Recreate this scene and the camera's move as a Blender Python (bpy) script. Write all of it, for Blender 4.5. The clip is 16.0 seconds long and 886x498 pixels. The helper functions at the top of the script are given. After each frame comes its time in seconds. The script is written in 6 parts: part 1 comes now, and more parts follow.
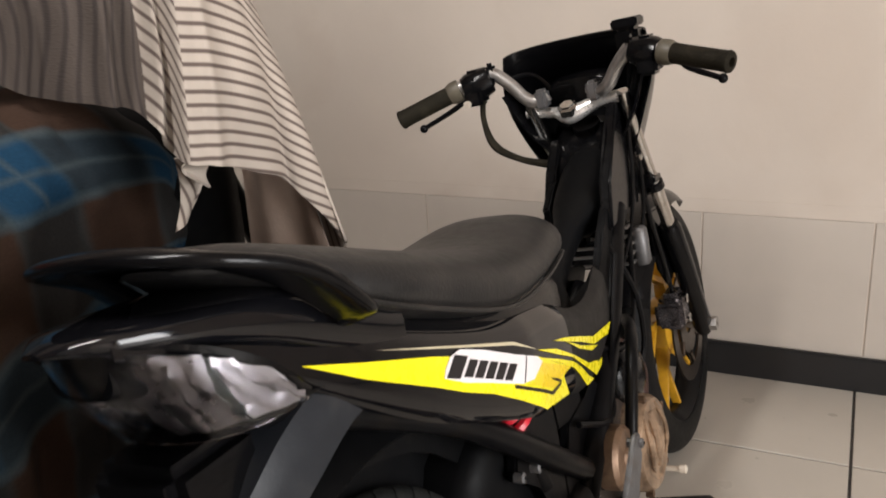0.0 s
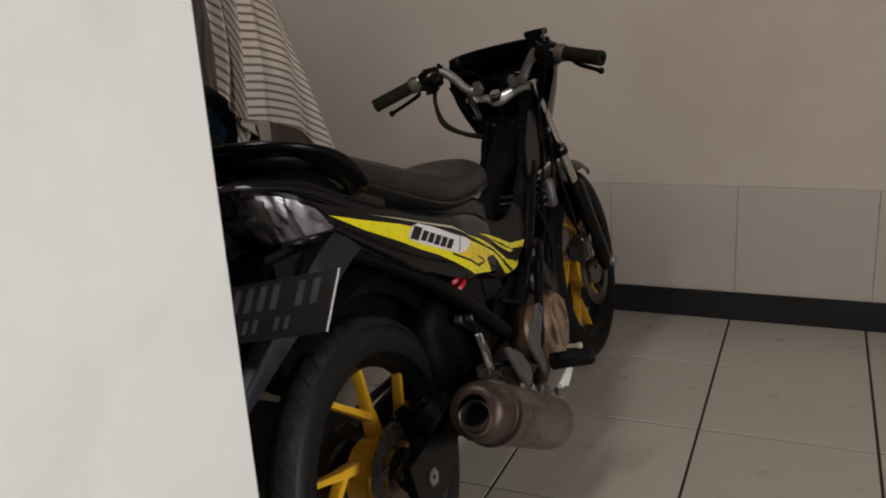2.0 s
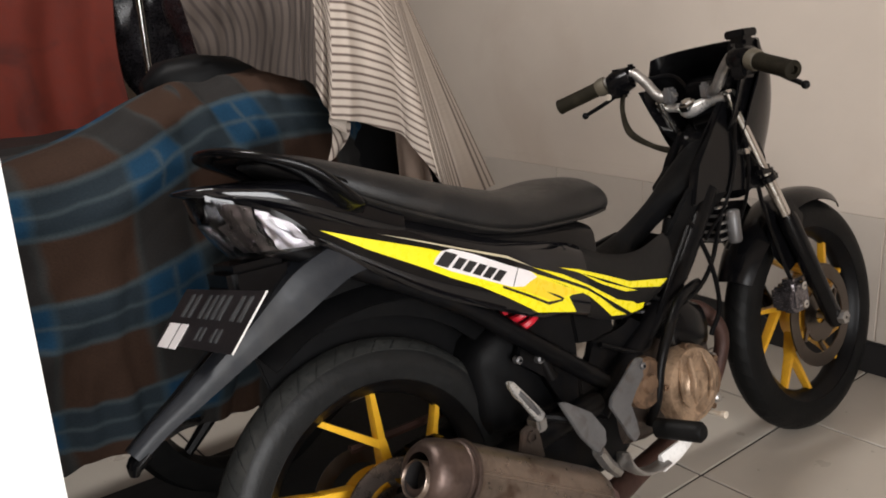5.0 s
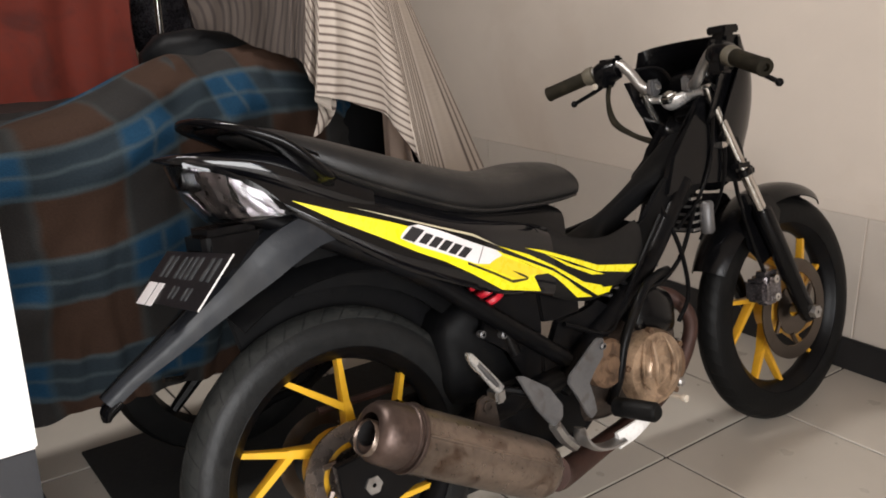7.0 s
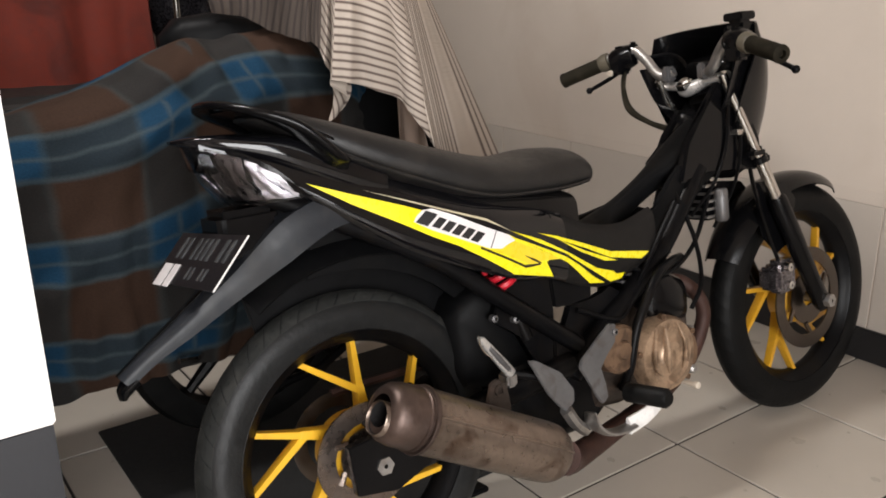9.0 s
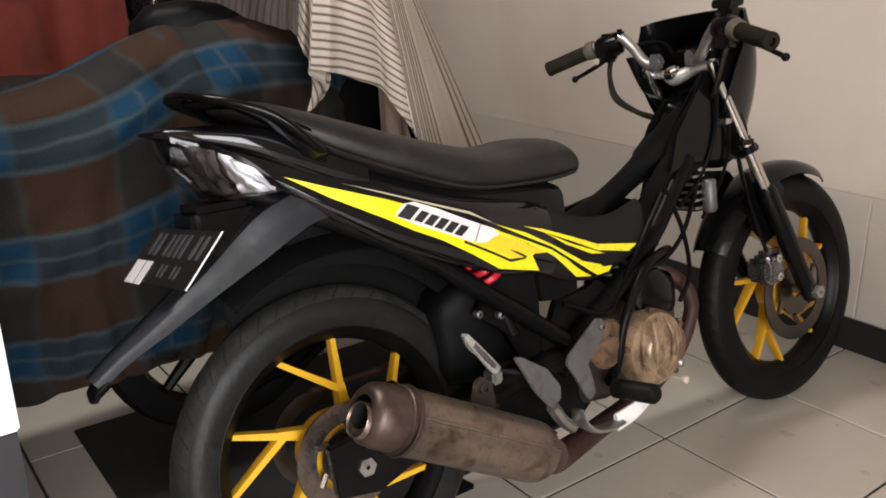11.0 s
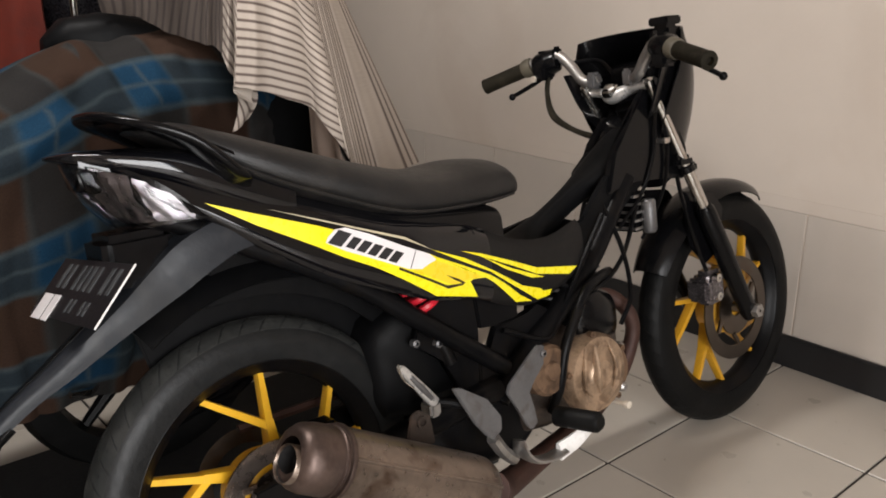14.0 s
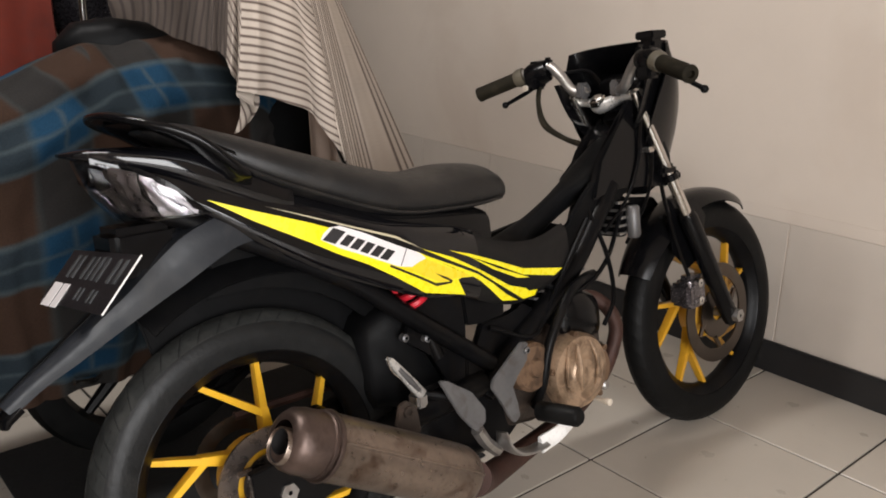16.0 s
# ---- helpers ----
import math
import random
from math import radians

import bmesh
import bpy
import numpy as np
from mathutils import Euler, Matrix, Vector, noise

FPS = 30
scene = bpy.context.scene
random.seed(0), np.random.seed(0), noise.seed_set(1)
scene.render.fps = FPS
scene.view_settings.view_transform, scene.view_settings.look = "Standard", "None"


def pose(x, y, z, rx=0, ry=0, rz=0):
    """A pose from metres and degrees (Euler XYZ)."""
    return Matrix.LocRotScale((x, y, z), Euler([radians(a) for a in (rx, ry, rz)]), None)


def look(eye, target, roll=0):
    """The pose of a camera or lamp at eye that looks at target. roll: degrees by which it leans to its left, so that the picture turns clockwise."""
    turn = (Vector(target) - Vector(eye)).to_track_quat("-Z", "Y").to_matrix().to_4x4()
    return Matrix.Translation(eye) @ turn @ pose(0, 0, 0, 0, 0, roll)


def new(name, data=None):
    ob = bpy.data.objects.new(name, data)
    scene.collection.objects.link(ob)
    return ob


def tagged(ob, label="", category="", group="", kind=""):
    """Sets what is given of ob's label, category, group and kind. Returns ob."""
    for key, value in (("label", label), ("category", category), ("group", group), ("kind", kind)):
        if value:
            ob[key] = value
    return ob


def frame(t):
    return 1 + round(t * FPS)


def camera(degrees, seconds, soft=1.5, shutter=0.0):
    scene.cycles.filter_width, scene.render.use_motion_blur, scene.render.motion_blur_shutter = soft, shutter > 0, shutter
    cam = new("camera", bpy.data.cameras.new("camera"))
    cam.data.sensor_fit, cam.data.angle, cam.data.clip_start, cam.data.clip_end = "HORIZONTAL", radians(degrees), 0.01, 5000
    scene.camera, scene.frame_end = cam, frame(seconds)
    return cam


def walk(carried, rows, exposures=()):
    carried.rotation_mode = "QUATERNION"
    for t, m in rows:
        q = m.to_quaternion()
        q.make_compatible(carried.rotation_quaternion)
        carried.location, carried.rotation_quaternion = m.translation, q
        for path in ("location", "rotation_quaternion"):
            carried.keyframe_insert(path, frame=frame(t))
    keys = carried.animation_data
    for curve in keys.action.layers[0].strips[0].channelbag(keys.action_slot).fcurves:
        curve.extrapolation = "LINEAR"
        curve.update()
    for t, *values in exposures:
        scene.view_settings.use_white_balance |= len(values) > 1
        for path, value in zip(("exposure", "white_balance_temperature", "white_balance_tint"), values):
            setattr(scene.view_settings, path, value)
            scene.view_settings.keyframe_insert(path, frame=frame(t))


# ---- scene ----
import functools

cam = camera(54.45, 16.0, soft=1.8, shutter=0.4)
PATH = [
    (0, (0.0615, 0.054, 1.062), (-0.7895, 1.7595, 0.4555), -3.30),
    (0.5, (0.1652, -0.0930, 1.0630), (-0.7300, 1.6103, 0.4925), -2.76),
    (1, (0.2135, -0.207, 1.0515), (-0.67, 1.4925, 0.4775), -4.15),
    (1.5, (0.2495, -0.388, 1.056), (-0.5895, 1.3375, 0.493), -5.05),
    (2, (0.3315, -0.508, 1.063), (-0.4515, 1.245, 0.5025), -3.55),
    (2.5, (0.425, -0.45, 1.0475), (-0.5805, 1.1865, 0.489), -3.70),
    (3, (0.554, -0.326, 1.0605), (-0.7215, 1.096, 0.466), -3.10),
    (3.5, (0.6405, -0.201, 1.081), (-0.8225, 1.036, 0.506), -4.00),
    (4, (0.646, -0.085, 1.0655), (-0.8465, 1.123, 0.5055), -4.10),
    (6.5, (0.8265, 0.009, 1.077), (-0.7135, 1.1445, 0.4955), -1.30),
    (7, (0.8245, 0.013, 1.073), (-0.7095, 1.15, 0.4775), -0.95),
    (7.5, (0.8295, 0.013, 1.0705), (-0.7085, 1.142, 0.4685), -0.95),
    (8, (0.8275, 0.0085, 1.069), (-0.7105, 1.133, 0.4605), -0.90),
    (8.5, (0.8325, 0.008, 1.073), (-0.7195, 1.114, 0.465), -0.75),
    (9, (0.834, 0.009, 1.069), (-0.7135, 1.1135, 0.448), -0.75),
    (11.5, (0.7785, 0.0505, 1.062), (-0.721, 1.1985, 0.404), -0.55),
    (12, (0.7505, 0.062, 1.059), (-0.7185, 1.255, 0.411), -0.45),
    (12.5, (0.734, 0.067, 1.065), (-0.7365, 1.2665, 0.433), -0.25),
    (13, (0.744, 0.075, 1.068), (-0.7395, 1.264, 0.449), -0.05),
    (13.5, (0.746, 0.083, 1.0675), (-0.72, 1.296, 0.4525), 0.25),
    (14, (0.753, 0.087, 1.0645), (-0.6885, 1.328, 0.446), 0.00),
    (14.5, (0.7595, 0.085, 1.0655), (-0.668, 1.347, 0.458), -0.35),
    (15, (0.769, 0.0775, 1.081), (-0.655, 1.3625, 0.517), 0.05),
    (15.5, (0.8, 0.062, 1.08), (-0.6305, 1.3315, 0.4955), 0.55),
    (16, (0.821, 0.053, 1.0765), (-0.624, 1.2965, 0.4715), 1.05),
]
EXPOSURE = [(0, 0.2), (0.5, 0.2), (1.0, -0.6), (1.5, -1.1), (2.0, -1.2), (2.5, -1.25), (3.0, -1.25), (3.5, -1.2), (4.0, -0.8), (4.6, -0.2), (6.3, 0.14), (9.0, 0.14), (11.5, 0.09), (13.0, 0.06), (16, 0.09)]
walk(cam, [(t, look(eye, target, roll)) for t, eye, target, roll in PATH], EXPOSURE)

# the room's inner faces
X_W, X_E, Y_S, H = -3.3, 2.6, -1.28, 2.75

# ---- light and exposure ----
world = bpy.data.worlds.new("world")
scene.world = world
world.use_nodes = True
wn = world.node_tree
sky = wn.nodes.new("ShaderNodeTexSky")
sky.sky_type, sky.sun_disc = "NISHITA", False
sky.sun_elevation, sky.sun_rotation = radians(40), radians(120)
wn.links.new(sky.outputs[0], wn.nodes["Background"].inputs[0])
wn.nodes["Background"].inputs[1].default_value = 0.1


def area_lamp(name, eye, target, w, h, power, colour):
    d = bpy.data.lights.new(name, "AREA")
    d.shape, d.size, d.size_y, d.energy, d.color = "RECTANGLE", w, h, power, colour
    ob = new(name, d)
    ob.matrix_world = look(eye, target)
    return ob


# daylight from an added, unseen east door; overhead fill added for the north wall
area_lamp("daylight", (X_E - 0.08, -0.3, 1.2), (-0.3, -0.05, 1.05), 1.3, 2.0, 104, (0.98, 0.965, 0.965))
area_lamp("overhead_fill", (-0.75, 0.35, 2.62), (-0.55, 1.8, 0.9), 0.12, 1.3, 50, (1.0, 0.955, 0.925))


# ---- materials ----
def mat_new(name):
    m = bpy.data.materials.new(name)
    m.use_nodes = True
    return m, m.node_tree.nodes, m.node_tree.links, m.node_tree.nodes["Principled BSDF"]


def surface(name, colour, rough=0.5, metal=0.0, vary=0.15, scale=8.0, bump=0.0, bscale=200.0, coat=0.0, dirt=None, spec=0.5, dirt_amount=0.5, rvary=0.12):
    """Paint, plastic, metal or stone: two scales of colour change, roughness change, fine relief."""
    m, n, l, b = mat_new(name)
    co = n.new("ShaderNodeTexCoord")
    big, small = n.new("ShaderNodeTexNoise"), n.new("ShaderNodeTexNoise")
    big.inputs["Scale"].default_value, small.inputs["Scale"].default_value = scale, scale * 9
    big.inputs["Detail"].default_value = small.inputs["Detail"].default_value = 6
    for t in (big, small):
        l.new(co.outputs["Object"], t.inputs["Vector"])
    mix = n.new("ShaderNodeMix")
    mix.data_type = "RGBA"
    lo = tuple(max(0, c * (1 - vary)) for c in colour)
    hi = tuple(min(1, c * (1 + vary)) for c in colour)
    mix.inputs["A"].default_value, mix.inputs["B"].default_value = (*lo, 1), (*hi, 1)
    add = n.new("ShaderNodeMath")
    add.operation = "ADD"
    half = n.new("ShaderNodeMath")
    half.operation = "MULTIPLY"
    half.inputs[1].default_value = 0.4
    l.new(small.outputs["Fac"], half.inputs[0])
    l.new(big.outputs["Fac"], add.inputs[0])
    l.new(half.outputs[0], add.inputs[1])
    shift = n.new("ShaderNodeMapRange")
    shift.inputs["From Min"].default_value, shift.inputs["From Max"].default_value = 0.45, 0.95
    l.new(add.outputs[0], shift.inputs["Value"])
    l.new(shift.outputs["Result"], mix.inputs["Factor"])
    out = mix.outputs["Result"]
    if dirt:
        spot = n.new("ShaderNodeTexNoise")
        spot.inputs["Scale"].default_value, spot.inputs["Detail"].default_value = scale * 1.7, 8
        spot.inputs["Distortion"].default_value = 0.6
        l.new(co.outputs["Object"], spot.inputs["Vector"])
        ramp = n.new("ShaderNodeMapRange")
        ramp.inputs["From Min"].default_value, ramp.inputs["From Max"].default_value = 0.52, 0.68
        ramp.inputs["To Max"].default_value = dirt_amount
        l.new(spot.outputs["Fac"], ramp.inputs["Value"])
        over = n.new("ShaderNodeMix")
        over.data_type = "RGBA"
        over.inputs["B"].default_value = (*dirt, 1)
        l.new(ramp.outputs["Result"], over.inputs["Factor"])
        l.new(out, over.inputs["A"])
        out = over.outputs["Result"]
    l.new(out, b.inputs["Base Color"])
    rr = n.new("ShaderNodeMapRange")
    rr.inputs["To Min"].default_value, rr.inputs["To Max"].default_value = max(0.02, rough - rvary), min(1, rough + rvary)
    l.new(small.outputs["Fac"], rr.inputs["Value"])
    l.new(rr.outputs["Result"], b.inputs["Roughness"])
    b.inputs["Metallic"].default_value = metal
    b.inputs["Specular IOR Level"].default_value = spec
    b.inputs["Coat Weight"].default_value = coat
    b.inputs["Coat Roughness"].default_value = 0.06
    if bump:
        grain = n.new("ShaderNodeTexNoise")
        grain.inputs["Scale"].default_value, grain.inputs["Detail"].default_value = bscale, 4
        l.new(co.outputs["Object"], grain.inputs["Vector"])
        bp = n.new("ShaderNodeBump")
        bp.inputs["Strength"].default_value, bp.inputs["Distance"].default_value = bump, 0.002
        l.new(grain.outputs["Fac"], bp.inputs["Height"])
        l.new(bp.outputs["Normal"], b.inputs["Normal"])
    return m


def tile_material(name, colour, rough, vary):
    """Glazed tile, each piece a little different, with faint mottling and dust."""
    m = surface(name, colour, rough, vary=0.06, scale=1.7, dirt=tuple(c * 0.80 for c in colour), dirt_amount=0.05, bump=0.04, bscale=14, rvary=0.08)
    n, l = m.node_tree.nodes, m.node_tree.links
    b = n["Principled BSDF"]
    info = n.new("ShaderNodeObjectInfo")
    hsv = n.new("ShaderNodeHueSaturation")
    mr = n.new("ShaderNodeMapRange")
    mr.inputs["To Min"].default_value, mr.inputs["To Max"].default_value = 1 - vary, 1 + vary
    l.new(info.outputs["Random"], mr.inputs["Value"])
    l.new(mr.outputs["Result"], hsv.inputs["Value"])
    src = b.inputs["Base Color"].links[0].from_socket
    l.new(src, hsv.inputs["Color"])
    l.new(hsv.outputs["Color"], b.inputs["Base Color"])
    return m


def node_math(n, l, op, a, b=None):
    k = n.new("ShaderNodeMath")
    k.operation = op
    for i, v in enumerate((a, b)):
        if v is None:
            continue
        if isinstance(v, (int, float)):
            k.inputs[i].default_value = v
        else:
            l.new(v, k.inputs[i])
    return k.outputs[0]


def band(n, l, coord, period, offset, width, soft):
    """1 inside a band of that width in every period of coord, softly 0 outside."""
    p = node_math(n, l, "FRACT", node_math(n, l, "DIVIDE", node_math(n, l, "ADD", coord, offset), period))
    d = node_math(n, l, "MULTIPLY", node_math(n, l, "ABSOLUTE", node_math(n, l, "SUBTRACT", p, 0.5)), period)
    mr = n.new("ShaderNodeMapRange")
    mr.inputs["From Min"].default_value, mr.inputs["From Max"].default_value = width / 2 + soft, width / 2 - soft
    l.new(d, mr.inputs["Value"])
    return mr.outputs["Result"]


def blend(n, l, fac, a, b):
    k = n.new("ShaderNodeMix")
    k.data_type = "RGBA"
    l.new(fac, k.inputs["Factor"])
    for key, v in (("A", a), ("B", b)):
        if isinstance(v, tuple):
            k.inputs[key].default_value = (*v, 1)
        else:
            l.new(v, k.inputs[key])
    return k.outputs["Result"]


def weave(n, l, b, uv, strength=0.5, scale=260):
    grain = n.new("ShaderNodeTexNoise")
    grain.inputs["Scale"].default_value, grain.inputs["Detail"].default_value = scale, 5
    l.new(uv, grain.inputs["Vector"])
    bp = n.new("ShaderNodeBump")
    bp.inputs["Strength"].default_value, bp.inputs["Distance"].default_value = strength, 0.002
    l.new(grain.outputs["Fac"], bp.inputs["Height"])
    l.new(bp.outputs["Normal"], b.inputs["Normal"])
    return grain.outputs["Fac"]


def plaid_material():
    m, n, l, b = mat_new("plaid_wool")
    uv = n.new("ShaderNodeUVMap")
    sep = n.new("ShaderNodeSeparateXYZ")
    wob = n.new("ShaderNodeTexNoise")
    wob.inputs["Scale"].default_value = 3.0
    l.new(uv.outputs["UV"], wob.inputs["Vector"])
    sh = n.new("ShaderNodeVectorMath")
    sh.operation = "MULTIPLY_ADD"
    sh.inputs[1].default_value = (0.07, 0.07, 0)
    l.new(wob.outputs["Color"], sh.inputs[0])
    l.new(uv.outputs["UV"], sh.inputs[2])
    l.new(sh.outputs[0], sep.inputs[0])
    u, v = sep.outputs["X"], sep.outputs["Y"]
    bu, bv = band(n, l, u, 1.0, 0.5, 0.45, 0.03), band(n, l, v, 1.0, 0.5, 0.42, 0.03)
    lu, lv = band(n, l, u, 1.0, 0.5, 0.035, 0.016), band(n, l, v, 1.0, 0.5, 0.035, 0.016)
    eu = node_math(n, l, "MAXIMUM", band(n, l, u, 1.0, 0.28, 0.05, 0.02), band(n, l, u, 1.0, 0.72, 0.05, 0.02))
    ev = node_math(n, l, "MAXIMUM", band(n, l, v, 1.0, 0.30, 0.05, 0.02), band(n, l, v, 1.0, 0.70, 0.05, 0.02))
    tone = n.new("ShaderNodeTexNoise")
    tone.inputs["Scale"].default_value = 1.1
    l.new(uv.outputs["UV"], tone.inputs["Vector"])
    brown = blend(n, l, tone.outputs["Fac"], (0.025, 0.0135, 0.009), (0.036, 0.0195, 0.0125))
    col = blend(n, l, node_math(n, l, "MULTIPLY", bu, 0.75), brown, (0.013, 0.016, 0.017))
    col = blend(n, l, node_math(n, l, "MULTIPLY", bv, 0.9), col, (0.012, 0.021, 0.028))
    col = blend(n, l, node_math(n, l, "MULTIPLY", node_math(n, l, "MULTIPLY", bu, bv), 0.95), col, (0.006, 0.030, 0.062))
    line = node_math(n, l, "MULTIPLY", node_math(n, l, "MAXIMUM", node_math(n, l, "MULTIPLY", lu, bv), node_math(n, l, "MAXIMUM", lv, ev)), 0.6)
    col = blend(n, l, line, col, (0.043, 0.058, 0.063))
    col = blend(n, l, node_math(n, l, "MULTIPLY", eu, 0.22), col, (0.043, 0.058, 0.060))
    f = weave(n, l, b, uv.outputs["UV"], 0.6, 62)
    hs = n.new("ShaderNodeHueSaturation")
    mr = n.new("ShaderNodeMapRange")
    mr.inputs["To Min"].default_value, mr.inputs["To Max"].default_value = 0.7, 1.3
    l.new(f, mr.inputs["Value"])
    l.new(mr.outputs["Result"], hs.inputs["Value"])
    l.new(col, hs.inputs["Color"])
    l.new(hs.outputs["Color"], b.inputs["Base Color"])
    b.inputs["Roughness"].default_value = 0.9
    b.inputs["Specular IOR Level"].default_value = 0.15
    return m


def stripe_material(name="striped_cotton", light=(0.43, 0.37, 0.315), dark=(0.07, 0.045, 0.038), period=0.0150):
    m, n, l, b = mat_new(name)
    uv = n.new("ShaderNodeUVMap")
    sep = n.new("ShaderNodeSeparateXYZ")
    l.new(uv.outputs["UV"], sep.inputs[0])
    s = band(n, l, sep.outputs["X"], period, 0.0, period * 0.32, period * 0.08)
    big = n.new("ShaderNodeTexNoise")
    big.inputs["Scale"].default_value = 7
    l.new(uv.outputs["UV"], big.inputs["Vector"])
    ground = blend(n, l, big.outputs["Fac"], tuple(c * 0.85 for c in light), tuple(min(1, c * 1.12) for c in light))
    l.new(blend(n, l, node_math(n, l, "MULTIPLY", s, 0.9), ground, dark), b.inputs["Base Color"])
    weave(n, l, b, uv.outputs["UV"], 0.4)
    b.inputs["Roughness"].default_value = 0.88
    return m


def glass_material():
    m, n, l, b = mat_new("clear_lens")
    b.inputs["Base Color"].default_value = (0.9, 0.9, 0.92, 1)
    b.inputs["Transmission Weight"].default_value = 1.0
    b.inputs["Roughness"].default_value = 0.06
    b.inputs["IOR"].default_value = 1.3
    return m



M_WALL = surface("wall_paint", (0.535, 0.468, 0.405), 0.7, vary=0.06, scale=1.1, bump=0.25, bscale=60, dirt=(0.43, 0.35, 0.285), dirt_amount=0.5)
M_PIER = surface("white_paint", (0.90, 0.89, 0.86), 0.55, vary=0.03, scale=2.5, bump=0.15, bscale=50, dirt=(0.70, 0.68, 0.66), dirt_amount=0.3)
M_DADO = surface("dark_dado", (0.017, 0.018, 0.022), 0.5, vary=0.2, scale=4, bump=0.2, bscale=80)
M_GROUT = surface("grout", (0.035, 0.03, 0.027), 0.9, vary=0.3, scale=12, bump=0.4, bscale=150)
M_TILE = tile_material("floor_tile", (0.445, 0.405, 0.352), 0.3, 0.03)
M_WTILE = tile_material("wall_tile", (0.468, 0.418, 0.368), 0.35, 0.02)
M_BASE = surface("black_skirting", (0.010, 0.010, 0.011), 0.35, vary=0.3, scale=6, bump=0.1, bscale=70)
# dark browns chosen to hold down bounced light, not known wall or ceiling colours
M_SHADE = surface("dim_brown_wall", (0.27, 0.215, 0.175), 0.6, vary=0.2, scale=3, bump=0.2, bscale=50)
M_CEIL = surface("dim_brown_ceiling", (0.34, 0.28, 0.23), 0.8, vary=0.04, scale=1.5)
M_MAT = surface("black_rubber_mat", (0.008, 0.008, 0.008), 0.85, vary=0.4, scale=10, bump=0.6, bscale=220)
M_GLOSS = surface("gloss_black", (0.004, 0.004, 0.005), 0.06, vary=0.3, scale=6, coat=0.0, rvary=0.04, dirt=(0.008, 0.0075, 0.007), dirt_amount=0.3, spec=0.5)
M_BLACK = surface("black_plastic", (0.003, 0.003, 0.0035), 0.2, vary=0.4, scale=9, bump=0.1, bscale=180, dirt=(0.006, 0.0057, 0.0055), dirt_amount=0.5, spec=0.2)
M_FRAME = surface("black_frame_paint", (0.0035, 0.0035, 0.004), 0.34, vary=0.4, scale=12, dirt=(0.009, 0.007, 0.0055), dirt_amount=0.5, spec=0.10)
M_DULL = surface("dusty_black_plastic", (0.0035, 0.0036, 0.004), 0.5, vary=0.3, scale=9, bump=0.15, bscale=180, dirt=(0.006, 0.0058, 0.0055), dirt_amount=0.5, spec=0.09)
M_COVER = surface("matt_dark_plastic", (0.0085, 0.008, 0.0078), 0.5, vary=0.2, scale=7, bump=0.2, bscale=240, dirt=(0.014, 0.012, 0.011), dirt_amount=0.4, spec=0.18)
M_SEAT = surface("seat_vinyl", (0.011, 0.0105, 0.0105), 0.4, vary=0.25, scale=8, bump=0.35, bscale=330, dirt=(0.03, 0.026, 0.023), dirt_amount=0.3, spec=0.35)
M_GREY = surface("grey_fender_plastic", (0.015, 0.017, 0.021), 0.45, vary=0.12, scale=7, bump=0.12, bscale=200, dirt=(0.06, 0.058, 0.056), dirt_amount=0.35, spec=0.28)
M_TYRE = surface("tyre_rubber", (0.0045, 0.0045, 0.0045), 0.5, vary=0.35, scale=9, bump=0.3, bscale=120, dirt=(0.009, 0.0087, 0.0085), dirt_amount=0.5, spec=0.11)
M_TYRE_OLD = surface("greyed_tyre_rubber", (0.0085, 0.009, 0.0093), 0.44, vary=0.35, scale=7, bump=0.3, bscale=120, dirt=(0.022, 0.022, 0.021), dirt_amount=0.5, spec=0.24)
M_TREAD = surface("dusty_tread", (0.021, 0.022, 0.021), 0.7, vary=0.35, scale=14, bump=0.4, bscale=120, dirt=(0.045, 0.045, 0.042), dirt_amount=0.5, spec=0.25)
M_YELLOW = surface("yellow_paint", (0.80, 0.45, 0.025), 0.34, vary=0.1, scale=10, coat=0.3, dirt=(0.35, 0.19, 0.03), dirt_amount=0.35)
# the yellow paint in a dimmer tone, for the front wheel
M_YELLOW_DIM = surface("dimmer_yellow_paint", (0.62, 0.32, 0.02), 0.36, vary=0.15, scale=10, coat=0.2, dirt=(0.28, 0.14, 0.03), dirt_amount=0.45)
M_DECAL = surface("yellow_sticker", (0.88, 0.77, 0.01), 0.28, vary=0.015, scale=9, coat=0.4, rvary=0.05)
M_AMBER = surface("amber_sticker", (0.86, 0.62, 0.02), 0.28, vary=0.02, scale=9, coat=0.4, rvary=0.05)
M_PALE = surface("pale_line_sticker", (0.50, 0.44, 0.30), 0.35, vary=0.15, scale=9)
M_WHITE = surface("white_sticker", (0.78, 0.74, 0.74), 0.35, vary=0.06, scale=20)
M_INK = surface("black_ink", (0.010, 0.008, 0.009), 0.4, vary=0.3, scale=20)
M_BROWN = surface("dark_sticker", (0.022, 0.013, 0.008), 0.3, vary=0.3, scale=20)
M_CHROME = surface("worn_chrome", (0.62, 0.60, 0.57), 0.2, metal=1.0, vary=0.12, scale=14, dirt=(0.25, 0.2, 0.16), dirt_amount=0.5)
M_REFLECT = surface("lamp_reflector", (0.30, 0.285, 0.30), 0.42, metal=1.0, vary=0.12, scale=6)
# the reflector metal in a darker tone, for the inner bowls
M_REFLECT_DARK = surface("darker_reflector", (0.17, 0.16, 0.168), 0.3, metal=1.0, vary=0.3, scale=8)
M_WHITEMETAL = surface("bright_silver_paint", (0.84, 0.83, 0.81), 0.3, metal=0.0, vary=0.05, scale=15, dirt=(0.45, 0.42, 0.4), dirt_amount=0.3)
